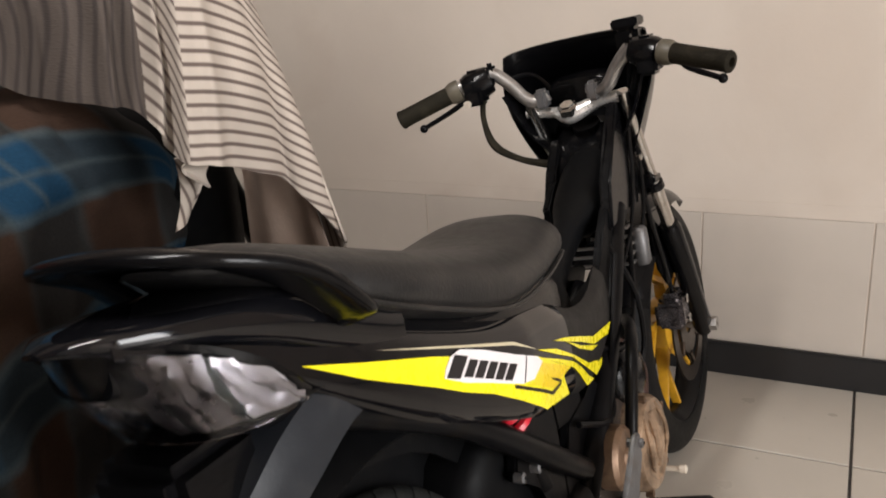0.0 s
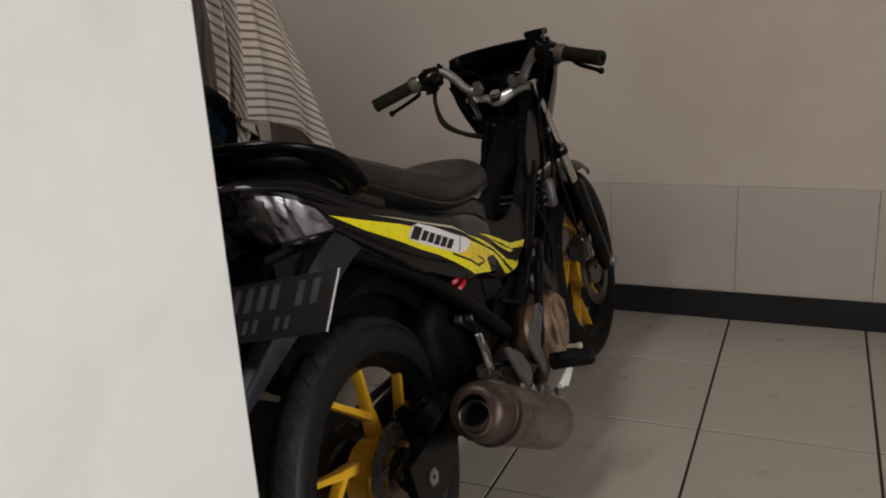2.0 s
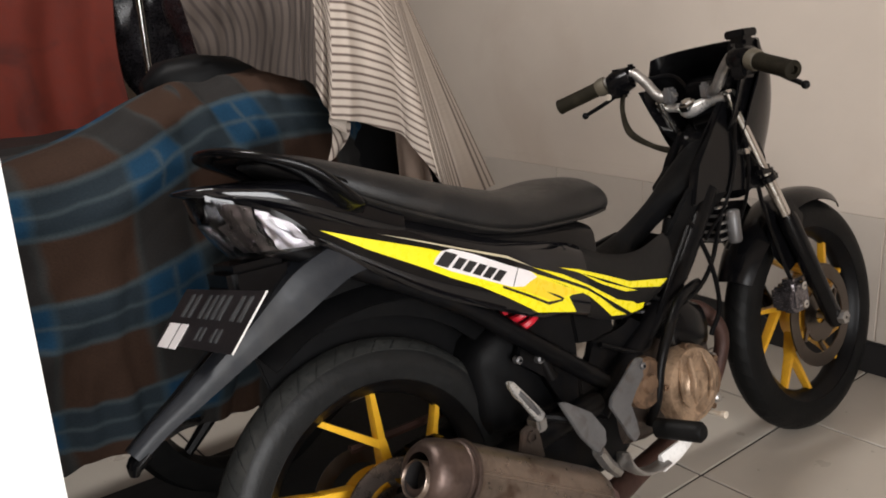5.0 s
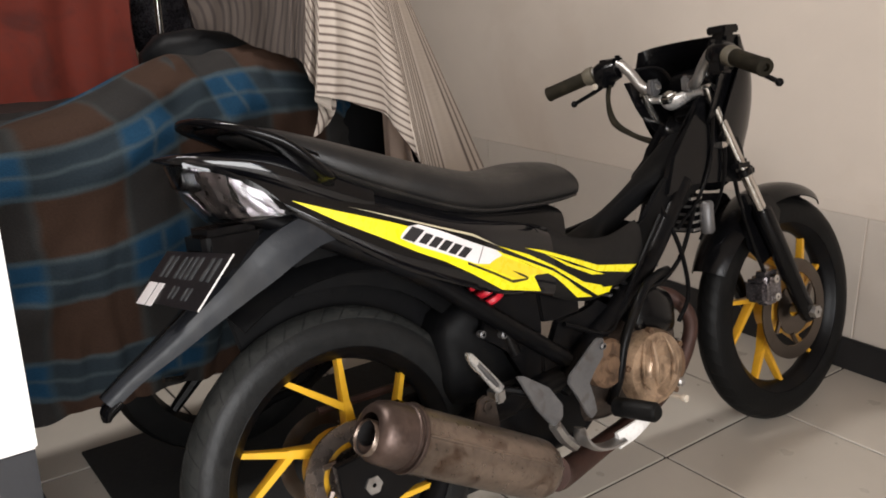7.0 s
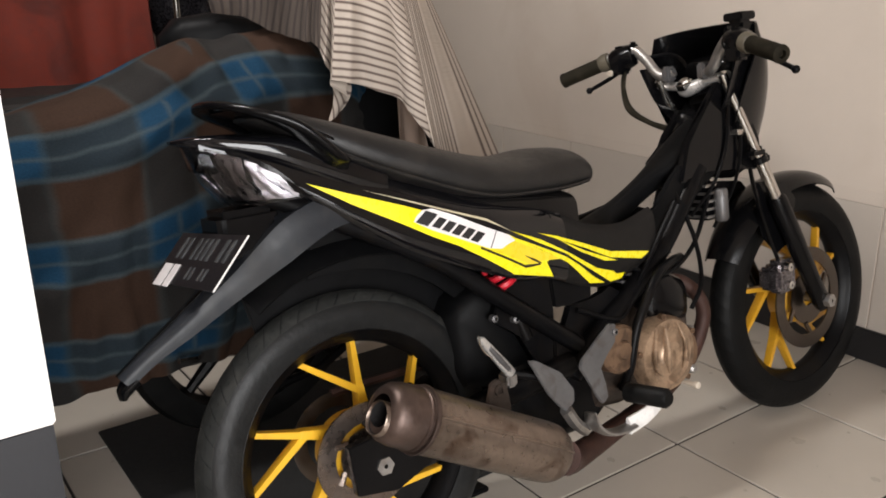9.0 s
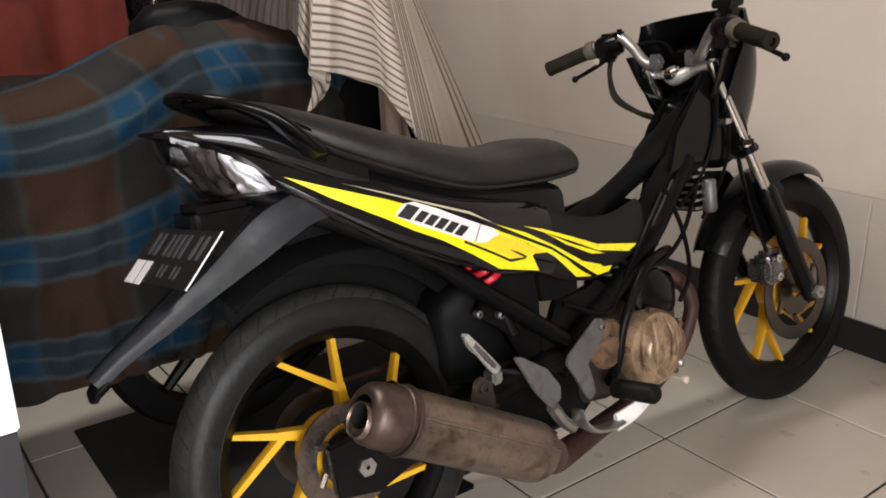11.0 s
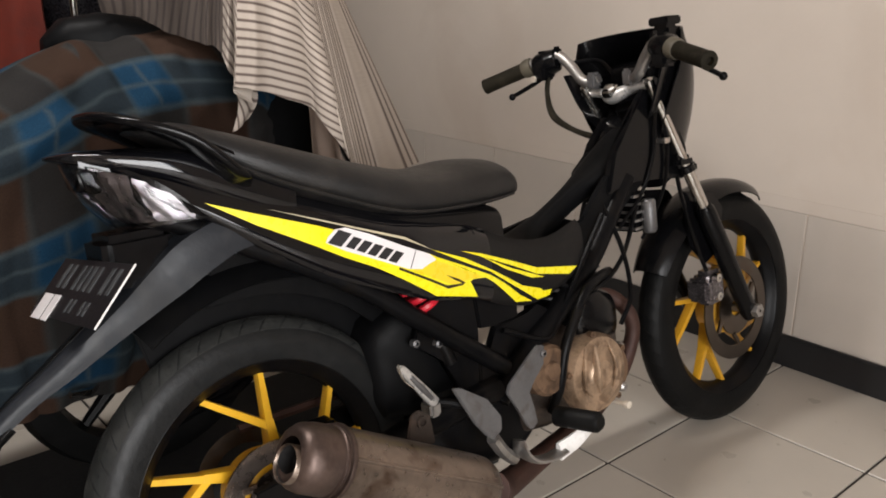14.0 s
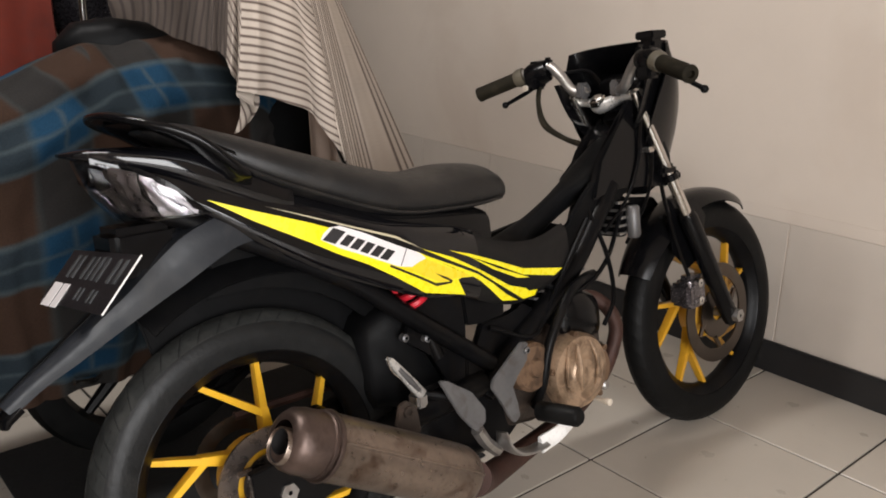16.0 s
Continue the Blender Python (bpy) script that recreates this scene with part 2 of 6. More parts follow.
M_ALU = surface("dull_aluminium", (0.40, 0.385, 0.37), 0.42, metal=0.9, vary=0.2, scale=14, bump=0.2, bscale=160, dirt=(0.14, 0.11, 0.09), dirt_amount=0.6)
M_BRIGHT = surface("bright_cast_silver", (0.72, 0.71, 0.69), 0.3, metal=0.7, vary=0.12, scale=20, dirt=(0.3, 0.28, 0.26), dirt_amount=0.4)
M_DARKALU = surface("dark_cast_aluminium", (0.13, 0.128, 0.13), 0.45, metal=0.5, vary=0.2, scale=14, bump=0.25, bscale=200, dirt=(0.07, 0.055, 0.045), dirt_amount=0.6)
M_BRONZE = surface("oily_bronze_case", (0.34, 0.235, 0.155), 0.36, metal=0.45, vary=0.45, scale=20, bump=0.3, bscale=140, dirt=(0.10, 0.06, 0.035), dirt_amount=0.7)
M_CALIPER = surface("dirty_caliper", (0.16, 0.145, 0.15), 0.25, metal=0.8, vary=0.5, scale=40, bump=0.6, bscale=60, dirt=(0.03, 0.022, 0.02), dirt_amount=0.8)
M_OILY = surface("oily_black_case", (0.035, 0.026, 0.021), 0.38, metal=0.3, vary=0.4, scale=18, bump=0.3, bscale=150, dirt=(0.09, 0.06, 0.045), dirt_amount=0.5)
M_BROWNCASE = surface("stained_brown_case", (0.17, 0.105, 0.065), 0.45, metal=0.5, vary=0.35, scale=20, bump=0.3, bscale=140, dirt=(0.05, 0.03, 0.02), dirt_amount=0.7)
M_EXHAUST = surface("heat_stained_steel", (0.19, 0.150, 0.123), 0.31, metal=0.85, vary=0.35, scale=12, bump=0.25, bscale=90, dirt=(0.085, 0.052, 0.036), dirt_amount=0.85)
M_HEAT = surface("heat_browned_steel", (0.08, 0.055, 0.046), 0.42, metal=0.7, vary=0.35, scale=18, bump=0.3, bscale=90, dirt=(0.06, 0.038, 0.03), dirt_amount=0.7)
M_RUST = surface("rusty_pipe", (0.05, 0.022, 0.016), 0.6, metal=0.4, vary=0.4, scale=18, bump=0.4, bscale=150, dirt=(0.04, 0.02, 0.015), dirt_amount=0.7)
# soot of the exhaust bore, and the painted dark of the hub hollows
M_SOOT_HOLLOW = surface("soot_and_hollow_dark", (0.006, 0.005, 0.005), 0.9, vary=0.3, scale=30)
M_DISC = surface("brushed_steel", (0.12, 0.10, 0.085), 0.34, metal=1.0, vary=0.15, scale=8, dirt=(0.10, 0.065, 0.045), dirt_amount=0.6)
M_REARDISC = surface("browned_steel", (0.20, 0.165, 0.145), 0.28, metal=0.9, vary=0.2, scale=6, dirt=(0.12, 0.08, 0.06), dirt_amount=0.4)
M_RED = surface("red_spring_paint", (0.55, 0.015, 0.03), 0.35, vary=0.2, scale=20)
M_GRIP = surface("grip_rubber", (0.013, 0.0108, 0.0066), 0.7, vary=0.3, scale=20, bump=0.6, bscale=300, dirt=(0.030, 0.025, 0.017), dirt_amount=0.6, spec=0.12)
M_COLLAR = surface("yellowed_collar", (0.085, 0.073, 0.052), 0.5, vary=0.2, scale=25)
M_REDCLOTH = surface("red_cloth", (0.155, 0.021, 0.011), 0.85, vary=0.25, scale=4, bump=0.5, bscale=180, dirt=(0.06, 0.011, 0.008), dirt_amount=0.6)
M_BENCH = surface("dark_upholstery", (0.02, 0.017, 0.016), 0.7, vary=0.3, scale=6, bump=0.3, bscale=90)
M_BAG = surface("dark_plastic_bag", (0.012, 0.011, 0.013), 0.28, vary=0.5, scale=14, bump=0.5, bscale=40, dirt=(0.06, 0.055, 0.06), dirt_amount=0.4)
M_CREAM = surface("cream_paint", (0.52, 0.46, 0.38), 0.45, vary=0.1, scale=20)
M_LENS = glass_material()
M_PLAID = plaid_material()
M_STRIPE = stripe_material()
# the same striped cotton again, its shade put into both colours
M_STRIPE_SHADED = stripe_material("shaded_striped_cotton", (0.066, 0.050, 0.041), (0.028, 0.020, 0.017), 0.0135)
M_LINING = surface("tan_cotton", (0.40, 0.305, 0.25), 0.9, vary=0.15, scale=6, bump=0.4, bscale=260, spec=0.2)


# ---- mesh helpers ----
def part(name, bm, material, parent=None, label="", smooth=40, recalc=True):
    """Links a bmesh as one mesh object under a thing or a part."""
    if recalc:
        bmesh.ops.recalc_face_normals(bm, faces=bm.faces[:])
    me = bpy.data.meshes.new(name)
    bm.to_mesh(me)
    bm.free()
    me.materials.append(material)
    if smooth:
        me.shade_smooth()
        me.set_sharp_from_angle(angle=radians(smooth))
    ob = new(name, me)
    ob.parent = parent
    if label:
        tagged(ob, label)
    return ob


def spline(pts, n):
    """n points on a smooth curve through pts."""
    p = [Vector(q) for q in pts]
    p = [2 * p[0] - p[1], *p, 2 * p[-1] - p[-2]]
    out = []
    for i in range(n):
        s = i / (n - 1) * (len(p) - 3)
        k = min(int(s), len(p) - 4)
        t = s - k
        a, b, c, d = p[k : k + 4]
        out.append(0.5 * (2 * b + (c - a) * t + (2 * a - 5 * b + 4 * c - d) * t * t + (3 * b - a - 3 * c + d) * t**3))
    return out


def table(pairs, x):
    """A smooth value at x from a short table."""
    xs, ys = zip(*pairs)
    if x <= xs[0]:
        return ys[0]
    if x >= xs[-1]:
        return ys[-1]
    k = max(i for i in range(len(xs) - 1) if xs[i] <= x)
    t = (x - xs[k]) / (xs[k + 1] - xs[k])
    lo, hi = max(k - 1, 0), min(k + 2, len(xs) - 1)
    m0 = (ys[k + 1] - ys[lo]) / (xs[k + 1] - xs[lo]) * (xs[k + 1] - xs[k])
    m1 = (ys[hi] - ys[k]) / (xs[hi] - xs[k]) * (xs[k + 1] - xs[k])
    return (2 * t**3 - 3 * t * t + 1) * ys[k] + (t**3 - 2 * t * t + t) * m0 + (3 * t * t - 2 * t**3) * ys[k + 1] + (t**3 - t * t) * m1


def skin(bm, rings, cap=True, closed=True):
    """Faces between rings of equal length."""
    made = [[bm.verts.new(p) for p in ring] for ring in rings]
    n = len(made[0])
    for a, b in zip(made, made[1:]):
        for i in range(n if closed else n - 1):
            j = (i + 1) % n
            bm.faces.new((a[i], a[j], b[j], b[i]))
    if cap and closed:
        bm.faces.new(made[0][::-1])
        bm.faces.new(made[-1])
    return made


def tube(bm, pts, r, seg=10, n=0, flat=1.0, cap=True):
    """A round bar along a curve; r: a radius or one for each of the given points; flat squeezes it across."""
    rs = r if isinstance(r, (list, tuple)) else [r] * len(pts)
    if n:
        m = len(pts) - 1
        line = spline(pts, n)
        rs = [float(np.interp(i / (n - 1) * m, range(m + 1), rs)) for i in range(n)]
    else:
        line = [Vector(p) for p in pts]
    rings, side = [], None
    for i, p in enumerate(line):
        d = (line[min(i + 1, len(line) - 1)] - line[max(i - 1, 0)]).normalized()
        if side is None:
            side = d.cross(Vector((0, 0, 1)) if abs(d.z) < 0.9 else Vector((1, 0, 0))).normalized()
        side = (side - d * side.dot(d)).normalized()
        up = side.cross(d)
        rings.append([p + rs[i] * (math.cos(a) * side * flat + math.sin(a) * up) for a in np.linspace(0, 2 * math.pi, seg, endpoint=False)])
    skin(bm, rings, cap)


def turned(bm, profile, centre, axis="X", seg=32, cap=False):
    """A turned shape: profile of (distance along the axis, radius)."""
    c = Vector(centre)
    rings = []
    for h, r in profile:
        ring = []
        for a in np.linspace(0, 2 * math.pi, seg, endpoint=False):
            u, v = r * math.cos(a), r * math.sin(a)
            ring.append(c + Vector({"X": (h, u, v), "Y": (u, h, v), "Z": (u, v, h)}[axis]))
        rings.append(ring)
    skin(bm, rings, cap)


def turned_along(bm, profile, start, direction, seg=28, cap=True):
    """The same about any line."""
    d = Vector(direction).normalized()
    q = Vector((0, 0, 1)).rotation_difference(d)
    s = Vector(start)
    rings = [[s + q @ Vector((r * math.cos(a), r * math.sin(a), h)) for a in np.linspace(0, 2 * math.pi, seg, endpoint=False)] for h, r in profile]
    skin(bm, rings, cap)


def plate(bm, outline, x0, x1, bevel=0.002):
    """A plate of that outline in (y, z) from x0 to x1, with softened edges."""
    made = []
    for x in (x0, x1):
        made.append([bm.verts.new((x, y, z)) for y, z in outline])
    bm.faces.new(made[0])
    bm.faces.new(made[1][::-1])
    n = len(outline)
    sides = [bm.faces.new((made[0][i], made[1][i], made[1][(i + 1) % n], made[0][(i + 1) % n])) for i in range(n)]
    if bevel:
        edges = {e for f in bm.faces for e in f.edges if any(v in made[0] or v in made[1] for v in e.verts)}
        bmesh.ops.bevel(bm, geom=list(edges), offset=bevel, segments=2, affect="EDGES", clamp_overlap=True)


def box(bm, lo, hi, bevel=0.0, seg=2):
    vs = [bm.verts.new((x, y, z)) for x in (lo[0], hi[0]) for y in (lo[1], hi[1]) for z in (lo[2], hi[2])]
    for q in ((0, 1, 3, 2), (4, 6, 7, 5), (0, 4, 5, 1), (2, 3, 7, 6), (0, 2, 6, 4), (1, 5, 7, 3)):
        bm.faces.new([vs[i] for i in q])
    if bevel:
        bmesh.ops.bevel(bm, geom=list({e for v in vs for e in v.link_edges}), offset=bevel, segments=seg, affect="EDGES")


def sheet(bm, at, nu, nv, thick, uv_at=None):
    """A curved sheet of that thickness; at(u, v) gives its outer face, u and v from 0 to 1."""
    grid = [[Vector(at(i / nu, j / nv)) for j in range(nv + 1)] for i in range(nu + 1)]
    inner = []
    for i in range(nu + 1):
        row = []
        for j in range(nv + 1):
            du = grid[min(i + 1, nu)][j] - grid[max(i - 1, 0)][j]
            dv = grid[i][min(j + 1, nv)] - grid[i][max(j - 1, 0)]
            nn = du.cross(dv)
            nn = nn.normalized() if nn.length > 1e-12 else Vector((0, 0, 1))
            row.append(grid[i][j] - nn * thick)
        inner.append(row)
    a = [[bm.verts.new(p) for p in row] for row in grid]
    b = [[bm.verts.new(p) for p in row] for row in inner]
    lay = bm.loops.layers.uv.verify() if uv_at else None

    def face(vs, params):
        f = bm.faces.new(vs)
        if lay:
            for loop, (u, v) in zip(f.loops, params):
                loop[lay].uv = uv_at(u, v)

    for i in range(nu):
        for j in range(nv):
            q = ((i, j), (i + 1, j), (i + 1, j + 1), (i, j + 1))
            pr = [(x / nu, y / nv) for x, y in q]
            face([a[x][y] for x, y in q], pr)
            face([b[x][y] for x, y in q[::-1]], pr[::-1])
    edge = [(i, 0) for i in range(nu)] + [(nu, j) for j in range(nv)] + [(i, nv) for i in range(nu, 0, -1)] + [(0, j) for j in range(nv, 0, -1)]
    for k, p in enumerate(edge):
        q = edge[(k + 1) % len(edge)]
        pr = [(x / nu, y / nv) for x, y in (p, p, q, q)]
        face([a[p[0]][p[1]], b[p[0]][p[1]], b[q[0]][q[1]], a[q[0]][q[1]]], pr)


def oval(y, zc, hw, hh, p=2.5, n=28, xc=0.0):
    """A rounded section across the machine at y."""
    ring = []
    for a in np.linspace(0, 2 * math.pi, n, endpoint=False):
        c, s = math.cos(a), math.sin(a)
        ring.append((xc + hw * math.copysign(abs(c) ** (2 / p), c), y, zc + hh * math.copysign(abs(s) ** (2 / p), s)))
    return ring


def empty_thing(name, label, category, m=None, group=""):
    ob = new(name)
    ob.empty_display_size = 0.05
    if m is not None:
        ob.matrix_world = m
    return tagged(ob, label, category, group)


# ---- the room ----
WALL_Y, DADO_TOP = 2.26, 0.478


def wall_box(name, lo, hi, material, label, bevel=0.0):
    bm = bmesh.new()
    box(bm, lo, hi, bevel)
    ob = part(name, bm, material, None, "", smooth=0)
    return tagged(ob, label, "wall", kind="structure")


wall_north = wall_box("wall_north", (X_W - 0.15, WALL_Y + 0.008, 0), (X_E + 0.15, WALL_Y + 0.16, H), M_WALL, "cream painted wall with a pale tiled dado and black skirting")
wall_box("wall_west", (X_W - 0.15, Y_S, 0), (X_W, WALL_Y + 0.008, H), M_SHADE, "far west wall in dark brown, its dimness put into the colour")
# south wall, out of view, kept dark against bounce and reflections
wall_box("wall_south", (X_W - 0.15, Y_S - 0.15, 0), (X_E + 0.15, Y_S, H), M_SHADE, "unseen brown wall, dark to cut bounced light")
# east wall, out of view; its opening is added for the daylight lamp
bm = bmesh.new()
for y0, y1, z0 in ((Y_S, -0.9, 0), (0.5, WALL_Y + 0.008, 0), (-0.9, 0.5, 2.25)):
    box(bm, (X_E, y0, z0), (X_E + 0.15, y1, H))
tagged(part("wall_east", bm, M_WALL, None, smooth=0), "unseen cream wall with an opening added for the daylight lamp", "wall", kind="structure")
# ceiling, out of view, browned for less fill from above
ceiling = wall_box("ceiling", (X_W - 0.15, Y_S - 0.15, H), (X_E + 0.15, WALL_Y + 0.16, H + 0.12), M_CEIL, "unseen plain ceiling, brown to cut bounced light")
tagged(ceiling, category="ceiling")
floor = wall_box("floor", (X_W - 0.15, Y_S - 0.15, -0.12), (X_E + 0.15, WALL_Y + 0.16, -0.004), M_GROUT, "pale cream ceramic tiled floor with dark grout lines")
tagged(floor, category="floor")
ground = wall_box("ground", (-80, -80, -0.3), (80, 80, -0.13), M_GROUT, "bare ground round the building")
tagged(ground, category="ground")

# white pier beside the parked motorcycles, dark below
PIER_X, PIER_Y, PIER_Z = -0.208, 0.167, 0.542
bm = bmesh.new()
box(bm, (PIER_X - 0.13, Y_S, PIER_Z), (PIER_X, PIER_Y, H), 0.003)
pier = tagged(part("wall_partition", bm, M_PIER, None), "white painted partition wall with scuffs and a dark lower part", "wall", kind="structure")
bm = bmesh.new()
box(bm, (PIER_X - 0.127, Y_S, 0), (PIER_X - 0.003, PIER_Y - 0.003, PIER_Z), 0.002)
part("lower_panel", bm, M_DADO, pier, "dark grey lower part")

# plain strip that closes the tiled dado
CAP = 0.036
bm = bmesh.new()
box(bm, (X_W, WALL_Y + 0.0055, DADO_TOP - CAP), (X_E, WALL_Y + 0.008, DADO_TOP), 0.002)
tagged(part("dado_trim", bm, M_WALL, None), "plain painted strip along the top of the wall tiles", "trim", kind="structure")

# black skirting along the north wall
bm = bmesh.new()
box(bm, (X_W, WALL_Y - 0.008, 0), (X_E, WALL_Y + 0.006, 0.092), 0.003)
tagged(part("baseboard", bm, M_BASE, None), "black glazed skirting at the foot of the wall", "skirting", kind="structure")

# ---- the motorcycle: x to its right, y forward from the rear axle, z up; it leans on its side stand ----
bike = empty_thing("motorcycle", "black underbone motorcycle with yellow stickers and wheels, on its stand", "motorcycle", pose(-0.289, 0.649, -0.009, 0.375, -10.1, -1.8))

AXLE_R, AXLE_F = (0.0, 0.0, 0.286), (0.0, 1.238, 0.284)


FRONT_SPOKE = 37.5


def at_angle(c, r, a, x=0.0):
    return (c[0] + x, c[1] + r * math.cos(a), c[2] + r * math.sin(a))


def wheel(name, c, tyre_r, tyre_w, first, disc_r, disc_x, parent, metal, grip_tone, rubber, ring, painted=M_YELLOW):
    """A cast wheel with five forked spokes."""
    bm = bmesh.new()
    w = tyre_w * 0.42
    turned(bm, [(-w, 0.213), (-w * 0.95, 0.221), (-w * 0.7, 0.219), (-w * 0.5, 0.205), (0, 0.2), (w * 0.5, 0.205), (w * 0.7, 0.219), (w * 0.95, 0.221), (w, 0.213),
                (w * 0.8, 0.207), (w * 0.45, 0.193), (0, 0.188), (-w * 0.45, 0.193), (-w * 0.8, 0.207), (-w, 0.213)], c, seg=64)
    rim = part(name, bm, M_FRAME, parent, "black cast rim with yellow spokes")
    bm = bmesh.new()
    prof = []
    for k in range(19):
        a = math.pi * (k / 18)
        x = -math.cos(a) * tyre_w / 2 * (1 if 0.15 < a < 2.99 else 0.86)
        prof.append((x, 0.215 + (tyre_r - 0.215) * math.sin(a) ** 0.62))
    turned(bm, prof, c, seg=96)
    part("tyre", bm, rubber, rim, "dusty black rubber tyre")
    # shallow tread blocks standing on the tread
    bm = bmesh.new()
    for k in range(48):
        for s in (-1, 1):
            a = 2 * math.pi * (k + 0.25 * s) / 48
            da = 2 * math.pi / 48 * 0.468
            rows = []
            for xf, turn in ((0.02, -0.02), (0.12, 0.0), (0.22, 0.025), (0.31, 0.05), (0.39, 0.08)):
                x = s * xf * tyre_w
                base = 0.215 + (tyre_r - 0.215) * math.sin(math.acos(min(1, abs(x) / (tyre_w / 2)))) ** 0.62
                rows.append([bm.verts.new(at_angle(c, base + d, a + e * da + turn, x)) for d, e in ((-0.001, -1), (0.0008, -0.97), (0.0008, 0.97), (-0.001, 1))])
            for p, q in zip(rows, rows[1:]):
                for i in range(3):
                    bm.faces.new((p[i], p[i + 1], q[i + 1], q[i]))
            bm.faces.new(rows[0])
            bm.faces.new(rows[-1][::-1])
    part("tread", bm, grip_tone, rim, "dusty tread", smooth=30)
    # hub
    bm = bmesh.new()
    turned(bm, [(-0.045, 0.012), (-0.045, 0.03), (-0.03, 0.045), (-0.018, 0.066), (0.018, 0.066), (0.03, 0.045), (0.045, 0.03), (0.045, 0.012)], c, seg=32)
    part("hub", bm, painted, rim, "yellow painted hub")

    # dark oval discs that stand in for the shade in the hub's hollows
    for k in range(5):
        bm = bmesh.new()
        oval_at = [at_angle(c, 0.052 + 0.0065 * math.sin(q), radians(first - 8 + 72 * k) + 0.2 * math.cos(q)) for q in np.linspace(0, 2 * math.pi, 14, endpoint=False)]
        skin(bm, [[(x, y, z) for _, y, z in oval_at] for x in (0.016, 0.0192)])
        part("hub_dark_oval", bm, M_SOOT_HOLLOW, rim)

    def bar(bm, a0, r0, w0, a1, r1, w1, d0, d1):
        """A tapered spoke arm between two points of the wheel's plane."""
        p, q = Vector(at_angle(c, r0, a0)), Vector(at_angle(c, r1, a1))
        d = (q - p).normalized()
        s = Vector((1, 0, 0)).cross(d)
        rings = []
        for pt, ww, dd in ((p, w0, d0), (q, w1, d1)):
            ring = []
            for sx, ss in ((-1, -1), (-0.6, -1.15), (0.6, -1.15), (1, -1), (1, 1), (0.6, 1.15), (-0.6, 1.15), (-1, 1)):
                ring.append(pt + Vector((sx * dd / 2, 0, 0)) + s * ss * ww / 2)
            rings.append(ring)
        skin(bm, rings)

    for k in range(5):
        a = radians(first + 72 * k)
        bm = bmesh.new()
        # a straight arm set off to one side of the hub, and a second that leaves it half way
        bar(bm, a - radians(46), 0.046, 0.021, a - radians(22), 0.112, 0.0135, 0.032, 0.022)
        bar(bm, a - radians(22.2), 0.108, 0.0125, a - radians(16), 0.199, 0.0085, 0.021, 0.017)
        bar(bm, a - radians(22.5), 0.103, 0.0125, a + radians(16), 0.199, 0.0085, 0.021, 0.017)
        part("spoke", bm, painted, rim, "yellow painted forked spoke", smooth=30)
    # brake disc with slots cut out
    bm = bmesh.new()
    seg = 60
    x = c[0] + disc_x
    for r0, r1 in ((disc_r * ring, disc_r), (0.02, disc_r * 0.52)):
        turned(bm, [(disc_x - 0.002, r0), (disc_x - 0.002, r1), (disc_x + 0.002, r1), (disc_x + 0.002, r0), (disc_x - 0.002, r0)], c, seg=seg)
    for k in range(6):
        a = 2 * math.pi * k / 6 + 0.3
        p, q = Vector(at_angle(c, disc_r * 0.5, a, disc_x)), Vector(at_angle(c, disc_r * 0.7, a + 0.25, disc_x))
        tube(bm, [p, q], 0.006, seg=6)
    part("brake_disc", bm, metal, rim, "worn steel brake disc")
    bm = bmesh.new()
    tube(bm, [(c[0] - 0.11, c[1], c[2]), (c[0] + 0.11, c[1], c[2])], 0.009, seg=12)
    turned(bm, [(0.10, 0.004), (0.10, 0.016), (0.116, 0.016), (0.116, 0.004)], c, seg=6)
    part("axle", bm, M_ALU, rim)
    return rim


wheel("rear_wheel", AXLE_R, 0.279, 0.074, 28, 0.094, 0.052, bike, M_REARDISC, M_TREAD, M_TYRE_OLD, 0.64)
wheel("front_wheel", AXLE_F, 0.284, 0.075, FRONT_SPOKE, 0.125, 0.05, bike, M_DISC, M_TYRE, M_TYRE, 0.74, M_YELLOW_DIM)


# swing arm, chain side and brake bracket
for s in (1, -1):
    bm = bmesh.new()
    tube(bm, [(s * 0.085, -0.03, 0.283), (s * 0.085, 0.2, 0.315), (s * 0.075, 0.44, 0.335)], [0.018, 0.024, 0.026], seg=10, n=10)
    part("swing_arm", bm, M_FRAME, bike, "black painted swing arm")
bm = bmesh.new()
plate(bm, [(-0.06, 0.335), (-0.055, 0.25), (0.02, 0.236), (0.09, 0.262), (0.125, 0.31), (0.07, 0.335), (0.0, 0.342)], 0.094, 0.112)
part("axle_bracket", bm, M_BLACK, bike, "black axle bracket")
bm = bmesh.new()
box(bm, (0.03, 0.035, 0.335), (0.08, 0.115, 0.385), 0.01)
part("rear_caliper", bm, M_BLACK, bike)
bm = bmesh.new()
turned(bm, [(-0.068, 0.06), (-0.068, 0.085), (-0.062, 0.088), (-0.062, 0.06)], AXLE_R, seg=40)
part("sprocket", bm, M_DISC, bike)
bm = bmesh.new()
for dz in (0.085, -0.08):
    tube(bm, [(-0.065, 0.0, 0.286 + dz), (-0.065, 0.45, 0.335 + dz * 0.4)], 0.008, seg=6)
part("chain", bm, M_RUST, bike)

